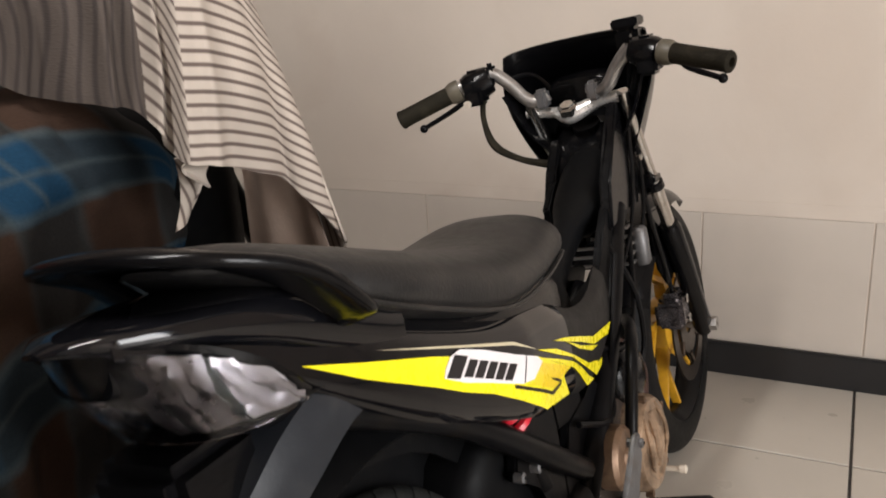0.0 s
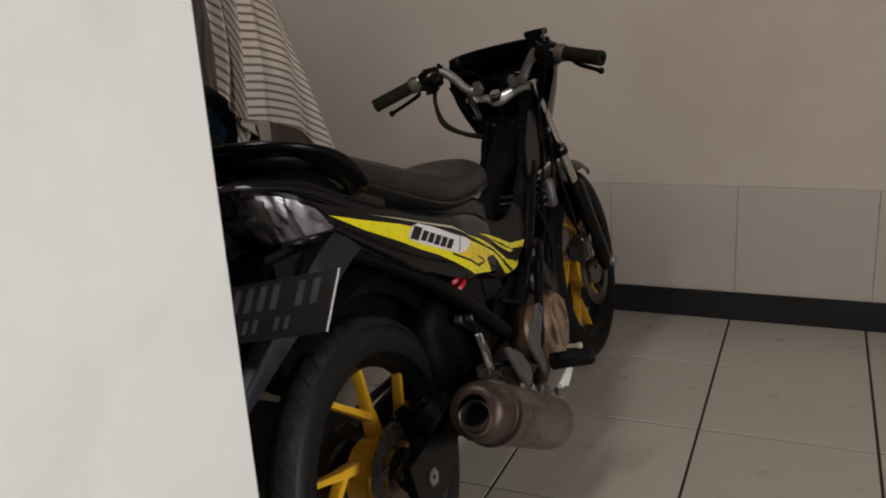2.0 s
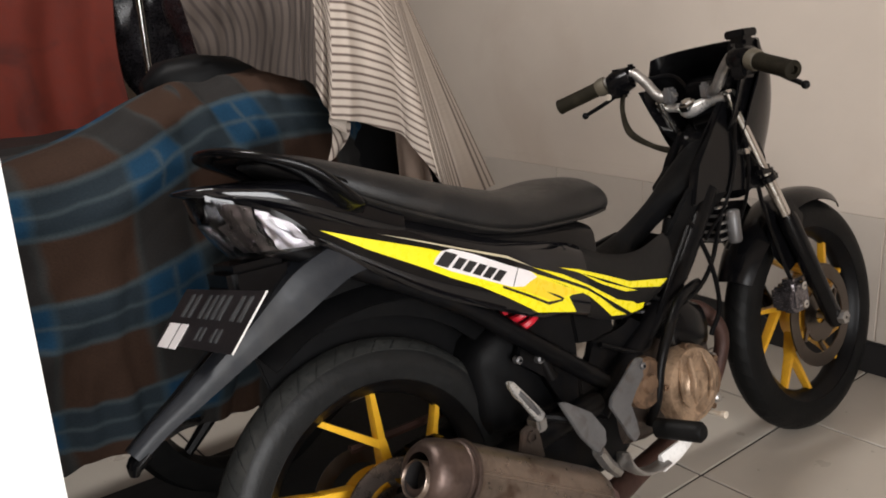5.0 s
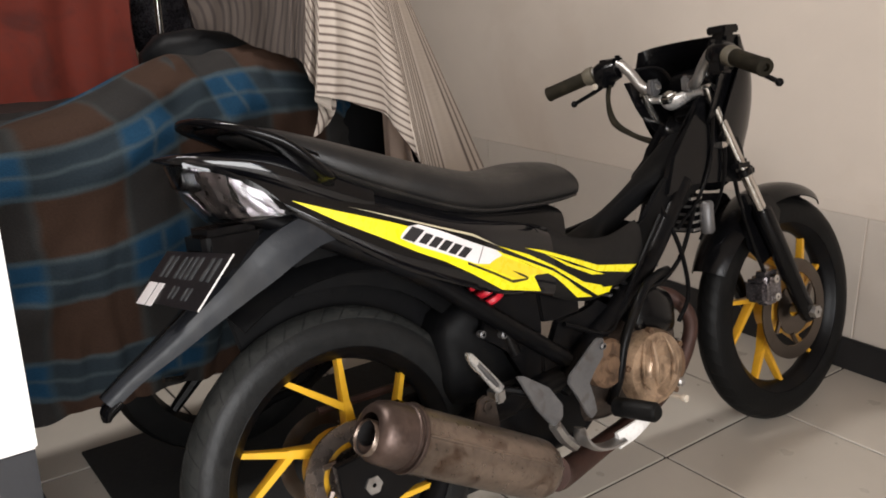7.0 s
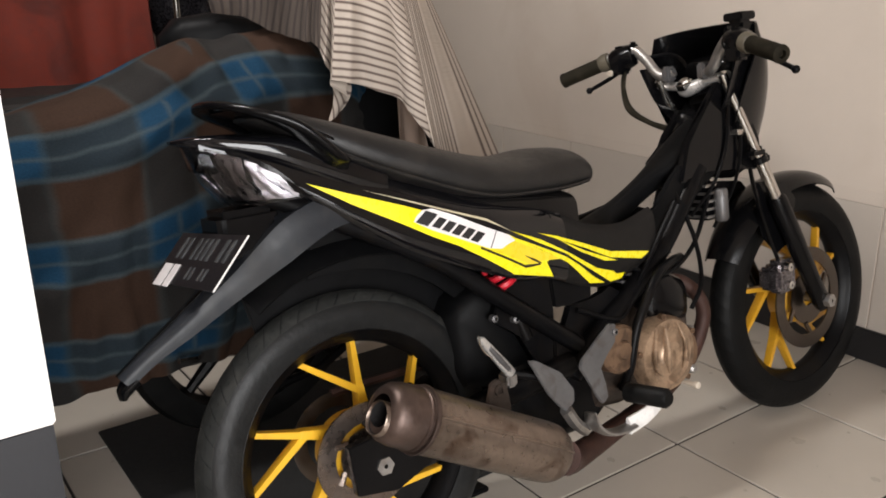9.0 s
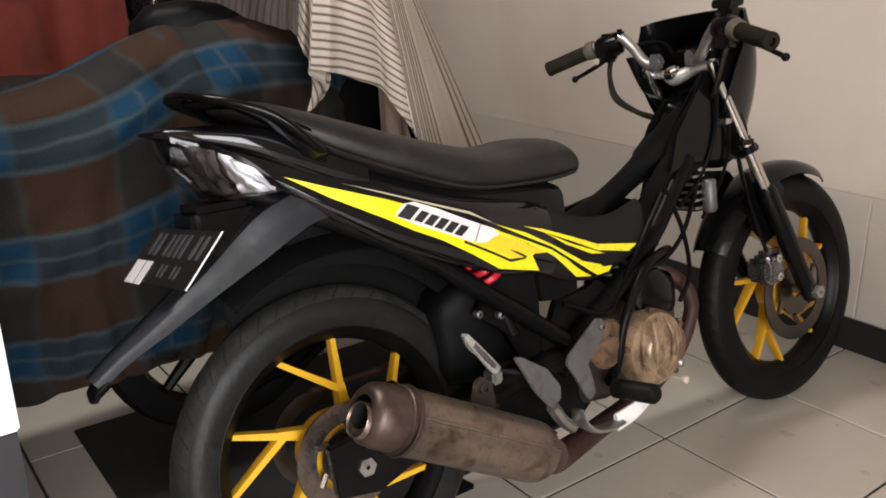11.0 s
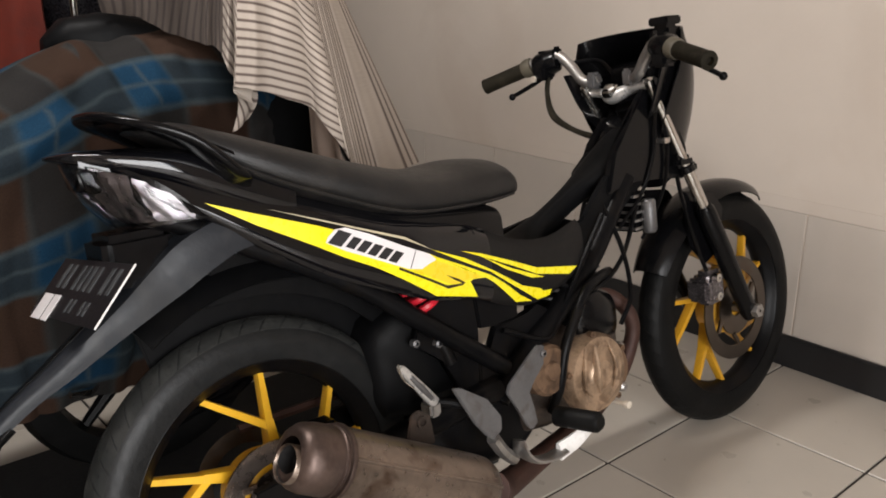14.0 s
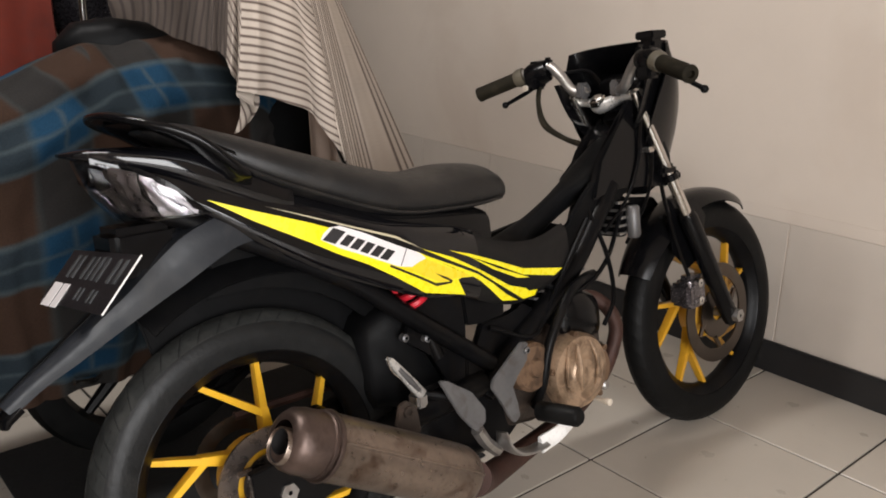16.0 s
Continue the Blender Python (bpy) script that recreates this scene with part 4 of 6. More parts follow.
for s in (1, -1):
    bm = bmesh.new()
    near = [(0.56, 0.560), (0.69, 0.522), (0.78, 0.553), (0.86, 0.615), (0.98, 0.675), (0.97, 0.745), (0.88, 0.705), (0.80, 0.668), (0.766, 0.645), (0.742, 0.615), (0.726, 0.591), (0.683, 0.582), (0.606, 0.573)]
    far = [(0.84, 0.632), (0.90, 0.645), (0.98, 0.675), (0.97, 0.745), (0.88, 0.705), (0.83, 0.672)]
    plate(bm, near if s == 1 else far, s * 0.052, s * 0.066, 0.004)
    part("spine_panel", bm, M_DULL, bike, "black spine side panel")
    bm = bmesh.new()
    low = [(0.74, 0.52), (0.62, 0.44), (0.50, 0.37), (0.44, 0.31)] if s == 1 else [(0.84, 0.50), (0.72, 0.37), (0.56, 0.30), (0.44, 0.28)]
    tube(bm, [(s * 0.06, 0.86 if s == 1 else 0.91, 0.66)] + [(s * x, y, z) for x, (y, z) in zip((0.065, 0.075, 0.08, 0.08), low)], [0.020, 0.020, 0.022, 0.024, 0.02], seg=10, n=18)
    part("frame_tube", bm, M_FRAME, bike, "black painted frame tube")
    bm = bmesh.new()
    tube(bm, [(s * 0.085, 0.46, 0.37), (s * 0.09, 0.30, 0.49), (s * 0.075, 0.16, 0.60), (s * 0.05, -0.05, 0.72), (s * 0.04, -0.13, 0.76)], 0.017, seg=10, n=18)
    part("seat_rail", bm, M_FRAME, bike, "black painted seat rail")
bm = bmesh.new()
plate(bm, [(0.56, 0.555), (0.60, 0.50), (0.66, 0.47), (0.72, 0.50), (0.79, 0.560), (0.80, 0.574), (0.755, 0.579), (0.728, 0.588), (0.705, 0.605), (0.64, 0.59), (0.60, 0.572)], -0.012, 0.012, 0.004)
plate(bm, [(0.815, 0.60), (0.84, 0.60), (0.90, 0.655), (0.86, 0.67), (0.815, 0.655)], -0.012, 0.012, 0.004)
part("frame_web", bm, M_FRAME, bike, "black pressed web under the spine")
# pressed plates of the frame, with an opening between them that shows the floor behind
for outline in ([(0.30, 0.53), (0.41, 0.515), (0.415, 0.445), (0.405, 0.41), (0.40, 0.33), (0.37, 0.33), (0.33, 0.42), (0.27, 0.46)], [(0.412, 0.514), (0.515, 0.50), (0.512, 0.452), (0.45, 0.449), (0.417, 0.453)],
                [(0.452, 0.447), (0.517, 0.450), (0.54, 0.452), (0.56, 0.465), (0.60, 0.44), (0.52, 0.36), (0.44, 0.31), (0.405, 0.33), (0.41, 0.40), (0.440, 0.41)]):
    bm = bmesh.new()
    plate(bm, outline, 0.062, 0.078, 0.003)
    part("frame_plate", bm, M_FRAME, bike, "black pressed frame plate")

# ---- front: cowl, forks, bars ----
C_W = [(0.685, 0.065), (0.70, 0.075), (0.73, 0.09), (0.82, 0.130), (0.88, 0.147), (0.945, 0.141)]
C_F = [(0.685, 1.115), (0.70, 1.122), (0.75, 1.132), (0.82, 1.118), (0.88, 1.08), (0.945, 1.025)]
C_B = [(0.685, 1.03), (0.70, 1.0), (0.73, 0.965), (0.82, 0.958), (0.88, 0.972), (0.945, 0.985)]


def cowl_at(u, v):
    z = 0.685 + 0.26 * v
    k = 2 * u - 1
    w, yf, yb = table(C_W, z), table(C_F, z), table(C_B, z)
    a = k * math.pi * 0.5
    return (w * math.copysign(abs(math.sin(a)) ** 0.8, a) - 0.012, yb + (yf - yb) * abs(math.cos(a)) ** 0.85, z + 0.012 * math.cos(a) * (v > 0.99))


bm = bmesh.new()
sheet(bm, cowl_at, 28, 16, -0.004)
cowl = part("front_cowl", bm, M_BLACK, bike, "black front cowl, open at the back", smooth=50)
bm = bmesh.new()
rings = [oval(y, z, w, h, 3, xc=-0.01) for y, z, w, h in ((0.965, 0.72, 0.05, 0.06), (1.0, 0.735, 0.075, 0.085), (1.03, 0.745, 0.075, 0.085), (1.05, 0.755, 0.055, 0.06), (1.06, 0.76, 0.03, 0.03))]
skin(bm, rings)
part("headlamp_shell", bm, M_BLACK, cowl, smooth=60)
bm = bmesh.new()
rings = [oval(y, 0.86, w, h, 3, xc=-0.01) for y, w, h in ((0.985, 0.055, 0.022), (1.0, 0.065, 0.03), (1.04, 0.06, 0.03), (1.06, 0.04, 0.02))]
skin(bm, rings)
part("dashboard", bm, M_BLACK, cowl, smooth=60)


bm = bmesh.new()
rings = [oval(y, z, w, h, 3.2, xc=-0.008) for y, z, w, h in ((0.885, 0.695, 0.035, 0.03), (0.92, 0.70, 0.05, 0.055), (0.96, 0.715, 0.062, 0.085), (1.02, 0.70, 0.066, 0.09), (1.055, 0.69, 0.058, 0.07), (1.08, 0.69, 0.035, 0.035))]
skin(bm, rings)
part("steering_cover", bm, M_BLACK, bike, "black cover round the steering head", smooth=60)

for s in (1, -1):
    bm = bmesh.new()
    plate(bm, [(0.84, 0.640), (0.99, 0.64), (1.02, 0.66), (0.99, 0.75), (0.95, 0.78), (0.90, 0.725)] if s == -1 else [(0.79, 0.632), (0.86, 0.640), (0.877, 0.652), (0.96, 0.640), (1.045, 0.628), (1.062, 0.640), (1.056, 0.70), (1.01, 0.78), (0.965, 0.845), (0.93, 0.835), (0.885, 0.775), (0.82, 0.715)], s * 0.052, s * 0.074, 0.005)
    part("steering_side_cover", bm, M_BLACK, bike, "black cover beside the steering head")


def fork_y(z):
    return 0.93 + (0.836 - z) * 0.55


for s in (1, -1):
    x = s * 0.088
    bm = bmesh.new()
    tube(bm, [(x, fork_y(0.85), 0.85), (x, fork_y(0.67), 0.67), (x, fork_y(0.66), 0.66), (x, fork_y(0.54), 0.54)], [0.0105, 0.0105, 0.013, 0.013], seg=16)
    part("fork_tube", bm, M_CHROME, bike, "chromed fork tube")
    bm = bmesh.new()
    tube(bm, [(x, fork_y(0.56), 0.56), (x, fork_y(0.55), 0.55), (x, fork_y(0.45), 0.45), (x * 0.98, fork_y(0.33), 0.33), (x * 0.95, 1.238, 0.284), (x * 0.95, 1.243, 0.262)], [0.019, 0.0225, 0.0225, 0.021, 0.022, 0.014], seg=14)
    part("fork_leg", bm, M_BLACK, bike, "black fork leg")
    bm = bmesh.new()
    turned_along(bm, [(0, 0.012), (0.002, 0.017), (0.016, 0.018), (0.018, 0.012)], (x, fork_y(0.662), 0.662), (0, 0.46, -0.89), seg=16)
    box(bm, (x - 0.006, fork_y(0.655) + 0.008, 0.642), (x + 0.010, fork_y(0.655) + 0.030, 0.664), 0.005)
    part("fork_clamp", bm, M_BLACK, bike, "small black clamp on the fork")
bm = bmesh.new()
box(bm, (-0.10, 0.99, 0.655), (0.10, 1.045, 0.682), 0.008)
part("lower_yoke", bm, M_BLACK, bike, "black lower yoke")
bm = bmesh.new()
tube(bm, [(0, 1.02, 0.66), (0, 0.955, 0.80)], 0.026, seg=16)
part("steering_stem", bm, M_FRAME, bike)
bm = bmesh.new()
tube(bm, [(-0.105, 0.94, 0.836), (-0.05, 0.942, 0.83), (-0.018, 0.932, 0.822), (0.03, 0.944, 0.836), (0.092, 0.937, 0.843)], [0.009, 0.010, 0.017, 0.012, 0.012], seg=12, n=26)
part("upper_yoke", bm, M_BRIGHT, bike, "dull silver upper yoke")
for s in (1, -1):
    bm = bmesh.new()
    edge = spline([(s * 0.135, 0.913, 0.878), (s * 0.10, 0.92, 0.803), (s * 0.055, 0.94, 0.742)], 9)
    inner = spline([(s * 0.115, 1.0, 0.88), (s * 0.09, 1.0, 0.80), (s * 0.05, 1.0, 0.735)], 9)
    sheet(bm, lambda u, v: edge[int(round(u * 8))].lerp(inner[int(round(u * 8))], v), 8, 4, 0.004)
    part("cowl_wing", bm, M_BLACK, bike, "black pointed side of the front cowl", smooth=60)
bm = bmesh.new()
turned_along(bm, [(0, 0.02), (0.012, 0.02), (0.014, 0.014), (0.018, 0.013), (0.018, 0.002)], (-0.018, 0.930, 0.828), (0, -0.45, 0.89), seg=6)
part("stem_nut", bm, M_CHROME, bike, smooth=20)
BX = -0.015
half_bar = [(0.29, 0.848, 0.879), (0.20, 0.885, 0.908), (0.16, 0.90, 0.920), (0.135, 0.914, 0.924), (0.105, 0.92, 0.898), (0.08, 0.924, 0.866), (0.06, 0.93, 0.857), (0.04, 0.936, 0.866)]
bm = bmesh.new()
for s in (1, -1):
    tube(bm, [(s * x + BX, y, z) for x, y, z in half_bar], 0.012, seg=12, n=44)
bars = part("handlebar", bm, M_ALU, bike, "dull silver bent handlebar")
for x in (-0.05, 0.05):
    bm = bmesh.new()
    box(bm, (x - 0.011 + BX, 0.915, 0.842), (x + 0.011 + BX, 0.945, 0.878), 0.005)
    part("bar_clamp", bm, M_DARKALU, bars)
for s in (1, -1):
    p0, p1 = Vector((s * 0.195 + BX, 0.887, 0.906)), Vector((s * 0.305 + BX, 0.842, 0.874))
    d = (p1 - p0).normalized()
    bm = bmesh.new()
    prof = [(0, 0.012), (0.001, 0.019), (0.006, 0.02), (0.012, 0.017)]
    for k in range(14):
        prof += [(0.016 + k * 0.007, 0.0165), (0.019 + k * 0.007, 0.0175)]
    prof += [(0.117, 0.017), (0.121, 0.0185), (0.125, 0.0175), (0.127, 0.013), (0.127, 0.008), (0.118, 0.007)]
    turned_along(bm, prof, p0, d, seg=20)
    part("grip", bm, M_GRIP, bars, "worn rubber grip", smooth=50)
    bm = bmesh.new()
    turned_along(bm, [(-0.004, 0.012), (-0.003, 0.021), (0.01, 0.0215), (0.02, 0.0185), (0.021, 0.012)], p0, d, seg=20)
    part("grip_collar", bm, M_COLLAR, bars, "yellowed plastic collar")
    # switch housing
    q = Vector((s * 0.165 + BX, 0.905, 0.908))
    bm = bmesh.new()
    turned_along(bm, [(-0.03, 0.016), (-0.028, 0.025), (-0.01, 0.029), (0.012, 0.029), (0.024, 0.025), (0.026, 0.016)], q, d, seg=18)
    box(bm, (q.x - 0.018, q.y - 0.03, q.z - 0.036), (q.x + 0.018, q.y + 0.012, q.z - 0.005), 0.006)
    box(bm, (q.x - 0.02, q.y + 0.005, q.z - 0.012), (q.x + 0.014, q.y + 0.036, q.z + 0.02), 0.006)
    box(bm, (q.x - 0.024, q.y - 0.026, q.z - 0.03), (q.x + 0.022, q.y + 0.03, q.z + 0.03), 0.014, 3)
    box(bm, (q.x - s * 0.03 - 0.008, q.y - 0.006, q.z - 0.006), (q.x - s * 0.03 + 0.008, q.y + 0.02, q.z + 0.036), 0.006)
    part("switch_housing", bm, M_BLACK, bars, "black switch housing")
    # lever
    bm = bmesh.new()
    e = Vector((s * 0.293 + BX - 0.018, 0.928, 0.842))
    tube(bm, [q + Vector((-s * 0.005, 0.03, 0.0)), q + Vector((s * 0.03, 0.045, -0.014)), (q + e) / 2 + Vector((0, 0.022, -0.006)), e], [0.008, 0.0065, 0.0055, 0.005], seg=8, n=14)
    bmesh.ops.create_uvsphere(bm, u_segments=12, v_segments=8, radius=0.0085, matrix=Matrix.Translation(e))
    part("lever", bm, M_FRAME, bars, "black lever with a ball end")
bm = bmesh.new()
box(bm, (0.082, 0.948, 0.905), (0.124, 0.99, 0.955), 0.006)
mc = part("brake_reservoir", bm, M_BLACK, bars, "black brake fluid reservoir")
bm = bmesh.new()
box(bm, (0.079, 0.945, 0.955), (0.127, 0.993, 0.972), 0.003)
part("reservoir_cap", bm, M_BLACK, mc)
bm = bmesh.new()
turned(bm, [(-0.004, 0.002), (-0.004, 0.007), (0.002, 0.007), (0.003, 0.003)], (-0.175 + BX, 0.872, 0.878), axis="Y", seg=14)
part("switch_button", bm, M_CREAM, bars, "pale round switch")
for nm, pts, r, m in (("hose", [(-0.17, 0.90, 0.885), (-0.175, 0.895, 0.84), (-0.165, 0.90, 0.79), (-0.13, 0.925, 0.755), (-0.08, 0.94, 0.735), (-0.03, 0.95, 0.72)], [0.006, 0.0055, 0.0085, 0.006, 0.008, 0.0065], M_GRIP),
                      ("cable", [(-0.145, 0.945, 0.905), (-0.10, 1.0, 0.90), (-0.05, 1.0, 0.83), (0.0, 0.97, 0.74)], 0.004, M_FRAME),
                      ("cable", [(0.13, 0.95, 0.90), (0.09, 1.0, 0.87), (0.06, 1.0, 0.78), (0.03, 0.97, 0.70)], 0.004, M_FRAME),
                      ("brake_hose", [(0.10, 0.975, 0.92), (0.08, 0.99, 0.83), (0.07, 1.01, 0.72), (0.068, 1.03, 0.60), (0.07, 1.07, 0.48), (0.065, 1.11, 0.405)], 0.005, M_BLACK)):
    bm = bmesh.new()
    tube(bm, pts, r, seg=8, n=30)
    part(nm, bm, m, bike, "black wrapped cable loom" if nm == "hose" else "")

for pts in ([(0.125, 0.935, 0.895), (0.088, 0.955, 0.80), (0.082, 0.978, 0.70), (0.078, 0.955, 0.61), (0.06, 0.90, 0.52)], [(0.115, 0.94, 0.89), (0.085, 0.945, 0.80), (0.078, 0.935, 0.70), (0.076, 0.89, 0.62), (0.07, 0.82, 0.56)]):
    bm = bmesh.new()
    tube(bm, pts, 0.0038, seg=8, n=28)
    part("cable", bm, M_FRAME, bike)
for y, z in ((0.972, 0.72),):
    bm = bmesh.new()
    box(bm, (0.070, y - 0.008, z - 0.006), (0.088, y + 0.010, z + 0.006), 0.002)
    part("cable_clip", bm, M_CHROME, bike, "small chromed cable clip")

# front fender
bm = bmesh.new()


def front_fender_at(u, v):
    a = radians(152 - 94 * u)
    b = 2 * v - 1
    w = table([(0, 0.045), (0.3, 0.058), (0.75, 0.056), (0.93, 0.048), (1, 0.034)], u)
    r = 0.308 - 0.030 * abs(b) ** 2.6
    return (w * b, AXLE_F[1] + r * math.cos(a), AXLE_F[2] + r * math.sin(a))


sheet(bm, front_fender_at, 32, 10, 0.0035)
part("front_fender", bm, M_BLACK, bike, "black front fender", smooth=60)
for s in (1, -1):
    bm = bmesh.new()
    plate(bm, [(1.04, 0.60), (1.15, 0.585), (1.19, 0.54), (1.16, 0.44), (1.11, 0.42), (1.06, 0.47)], s * 0.055, s * 0.066, 0.004)
    part("fender_stay", bm, M_BLACK, bike)
bm = bmesh.new()
box(bm, (0.036, 1.09, 0.325), (0.085, 1.155, 0.405), 0.012, 3)
box(bm, (0.03, 1.075, 0.335), (0.09, 1.10, 0.39), 0.008)
cal = part("brake_caliper", bm, M_CALIPER, bike, "dirty silver brake caliper")
for z in (0.345, 0.388):
    bm = bmesh.new()
    turned(bm, [(0.08, 0.003), (0.08, 0.010), (0.092, 0.010), (0.093, 0.003)], (0.0, 1.12, z), seg=12)
    part("caliper_bolt", bm, M_CHROME, cal)

# ---- engine ----
bm = bmesh.new()
rings = [oval(y, z, w, h, 4) for y, z, w, h in ((0.47, 0.29, 0.05, 0.04), (0.50, 0.285, 0.085, 0.07), (0.56, 0.285, 0.094, 0.075), (0.60, 0.305, 0.096, 0.095), (0.68, 0.315, 0.098, 0.105), (0.76, 0.32, 0.09, 0.085), (0.79, 0.325, 0.06, 0.05))]
skin(bm, rings)
engine = part("engine_case", bm, M_OILY, bike, "oily grey engine case")
bm = bmesh.new()
turned(bm, [(0.09, 0.080), (0.116, 0.079), (0.126, 0.073), (0.130, 0.058), (0.127, 0.052), (0.129, 0.034), (0.134, 0.028), (0.135, 0.0005)], (0, 0.664, 0.303), seg=40)
part("clutch_cover", bm, M_BRONZE, engine, "bronze coloured clutch cover", smooth=35)
for y0, bow, wide in ((0.628, -0.014, 0.004), (0.652, -0.003, 0.0075), (0.690, 0.010, 0.004)):
    bm = bmesh.new()
    tube(bm, [(0.127, y0, 0.364), (0.1355, y0 + bow, 0.325), (0.1345, y0 + bow, 0.292), (0.130, y0 + 0.006, 0.268)], [wide * 0.7, wide, wide, wide * 0.5], seg=8, n=12)
    part("cover_rib", bm, M_BRONZE, engine)
bm = bmesh.new()
turned(bm, [(0.06, 0.058), (0.096, 0.057), (0.104, 0.050), (0.106, 0.030), (0.100, 0.026), (0.101, 0.0005)], (0, 0.722, 0.286), seg=32)
part("front_case_cover", bm, M_BROWNCASE, engine, "tan stained front case cover", smooth=35)
for z in (0.245, 0.33):
    bm = bmesh.new()
    turned(bm, [(0.09, 0.011), (0.108, 0.010), (0.112, 0.006), (0.112, 0.0005)], (0, 0.752, z), seg=12)
    part("case_boss", bm, M_ALU, engine)
bm = bmesh.new()
turned(bm, [(0.09, 0.05), (0.115, 0.049), (0.122, 0.043), (0.124, 0.02), (0.13, 0.016), (0.13, 0.0005)], (0, 0.54, 0.345), seg=32)
part("side_cover", bm, M_BROWNCASE, engine, "brown stained side cover", smooth=35)
for k in range(5):
    bm = bmesh.new()
    a = 2 * math.pi * k / 5 + 0.4
    turned(bm, [(0.112, 0.002), (0.112, 0.0065), (0.124, 0.0065), (0.125, 0.002)], (0, 0.664 + 0.081 * math.cos(a), 0.303 + 0.081 * math.sin(a)), seg=8)
    part("cover_bolt", bm, M_BROWNCASE, engine)
bm = bmesh.new()
tube(bm, [(0.075, 0.77, 0.480), (0.10, 0.715, 0.484), (0.118, 0.652, 0.470), (0.122, 0.605, 0.416), (0.122, 0.577, 0.370), (0.116, 0.562, 0.305), (0.10, 0.552, 0.255)], 0.010, seg=10, n=26)
part("down_tube", bm, M_FRAME, bike, "black painted tube beside the engine")
# cylinder with fins, leaning forward
cyl_d = Vector((0, 0.22, 0.97)).normalized()
bm = bmesh.new()
tube(bm, [Vector((0, 0.66, 0.40)) , Vector((0, 0.66, 0.40)) + cyl_d * 0.14], 0.05, seg=16)
part("cylinder", bm, M_FRAME, engine)
e2 = cyl_d.cross(Vector((1, 0, 0)))
for k in range(6):
    bm = bmesh.new()
    c0 = Vector((0, 0.66, 0.40)) + cyl_d * (0.045 + k * 0.016)
    pts = [c0 + Vector((sx * 0.068, 0, 0)) + e2 * sy * 0.07 + cyl_d * h for h in (0, 0.0045) for sx, sy in ((-1, -1), (1, -1), (1, 1), (-1, 1))]
    vs = [bm.verts.new(p) for p in pts]
    for q in ((3, 2, 1, 0), (4, 5, 6, 7), (0, 1, 5, 4), (1, 2, 6, 5), (2, 3, 7, 6), (3, 0, 4, 7)):
        bm.faces.new([vs[i] for i in q])
    part("cooling_fin", bm, M_ALU if k % 2 else M_DARKALU, engine, smooth=0)
bm = bmesh.new()
h0 = Vector((0, 0.66, 0.40)) + cyl_d * 0.135
tube(bm, [h0, h0 + cyl_d * 0.01, h0 + cyl_d * 0.025], [0.05, 0.052, 0.04], seg=12)
part("cylinder_head", bm, M_DARKALU, engine)
# finned oil cooler with its silver can behind the front wheel
for k in range(5):
    bm = bmesh.new()
    box(bm, (-0.06, 0.865, 0.545 + k * 0.017), (0.075, 0.90, 0.5505 + k * 0.017), 0.0015)
    part("cooler_fin", bm, M_ALU, bike, "silver cooler fin" if not k else "", smooth=0)
bm = bmesh.new()
box(bm, (-0.058, 0.872, 0.54), (0.07, 0.893, 0.625), 0.002)
part("oil_cooler", bm, M_BLACK, bike, "black finned oil cooler")
bm = bmesh.new()
turned(bm, [(0.0, 0.004), (0.0, 0.011), (0.006, 0.015), (0.066, 0.015), (0.070, 0.012), (0.071, 0.003)], (0.082, 0.902, 0.536), axis="Z", seg=18)
part("silver_can", bm, M_DARKALU, bike, "silver canister")
# carburettor, air pipe and wiring behind the spine
bm = bmesh.new()
tube(bm, [(0.02, 0.50, 0.50), (0.03, 0.60, 0.52), (0.02, 0.72, 0.55)], [0.035, 0.03, 0.025], seg=14, n=10)
part("intake", bm, M_BLACK, bike, "black rubber intake")
bm = bmesh.new()
box(bm, (-0.06, 0.40, 0.462), (0.06, 0.50, 0.545), 0.02)
part("air_box", bm, M_BLACK, bike, "black air box")
for pts in ([(0.07, 0.60, 0.50), (0.09, 0.70, 0.46), (0.085, 0.80, 0.50), (0.07, 0.88, 0.60)], [(0.06, 0.78, 0.62), (0.09, 0.80, 0.52), (0.085, 0.82, 0.42), (0.07, 0.80, 0.36)], [(0.09, 0.46, 0.44), (0.1, 0.56, 0.40), (0.09, 0.62, 0.45), (0.08, 0.76, 0.60)]):
    bm = bmesh.new()
    tube(bm, pts, 0.005, seg=7, n=18)
    part("cable", bm, M_FRAME, bike)
bm = bmesh.new()
rings = [oval(y, z, w, h, 3, xc=0.05) for y, z, w, h in ((0.635, 0.415, 0.03, 0.02), (0.65, 0.415, 0.052, 0.05), (0.71, 0.405, 0.058, 0.060), (0.755, 0.395, 0.050, 0.050), (0.78, 0.39, 0.02, 0.015))]
skin(bm, rings)
part("black_cover", bm, M_BLACK, bike, "black plastic cover over the engine", smooth=60)

bm = bmesh.new()
rings = [oval(y, z, w, h, 4) for y, z, w, h in ((0.20, 0.42, 0.03, 0.05), (0.22, 0.42, 0.055, 0.085), (0.29, 0.43, 0.06, 0.11), (0.36, 0.43, 0.06, 0.1), (0.385, 0.43, 0.045, 0.07))]
skin(bm, rings)
part("battery_box", bm, M_DULL, bike, "black box between wheel and engine", smooth=50)
bm = bmesh.new()
rings = [oval(y, z, w, h, 4) for y, z, w, h in ((0.27, 0.30, 0.03, 0.04), (0.30, 0.29, 0.062, 0.085), (0.40, 0.27, 0.07, 0.095), (0.50, 0.265, 0.075, 0.085), (0.58, 0.27, 0.05, 0.05))]
skin(bm, rings)
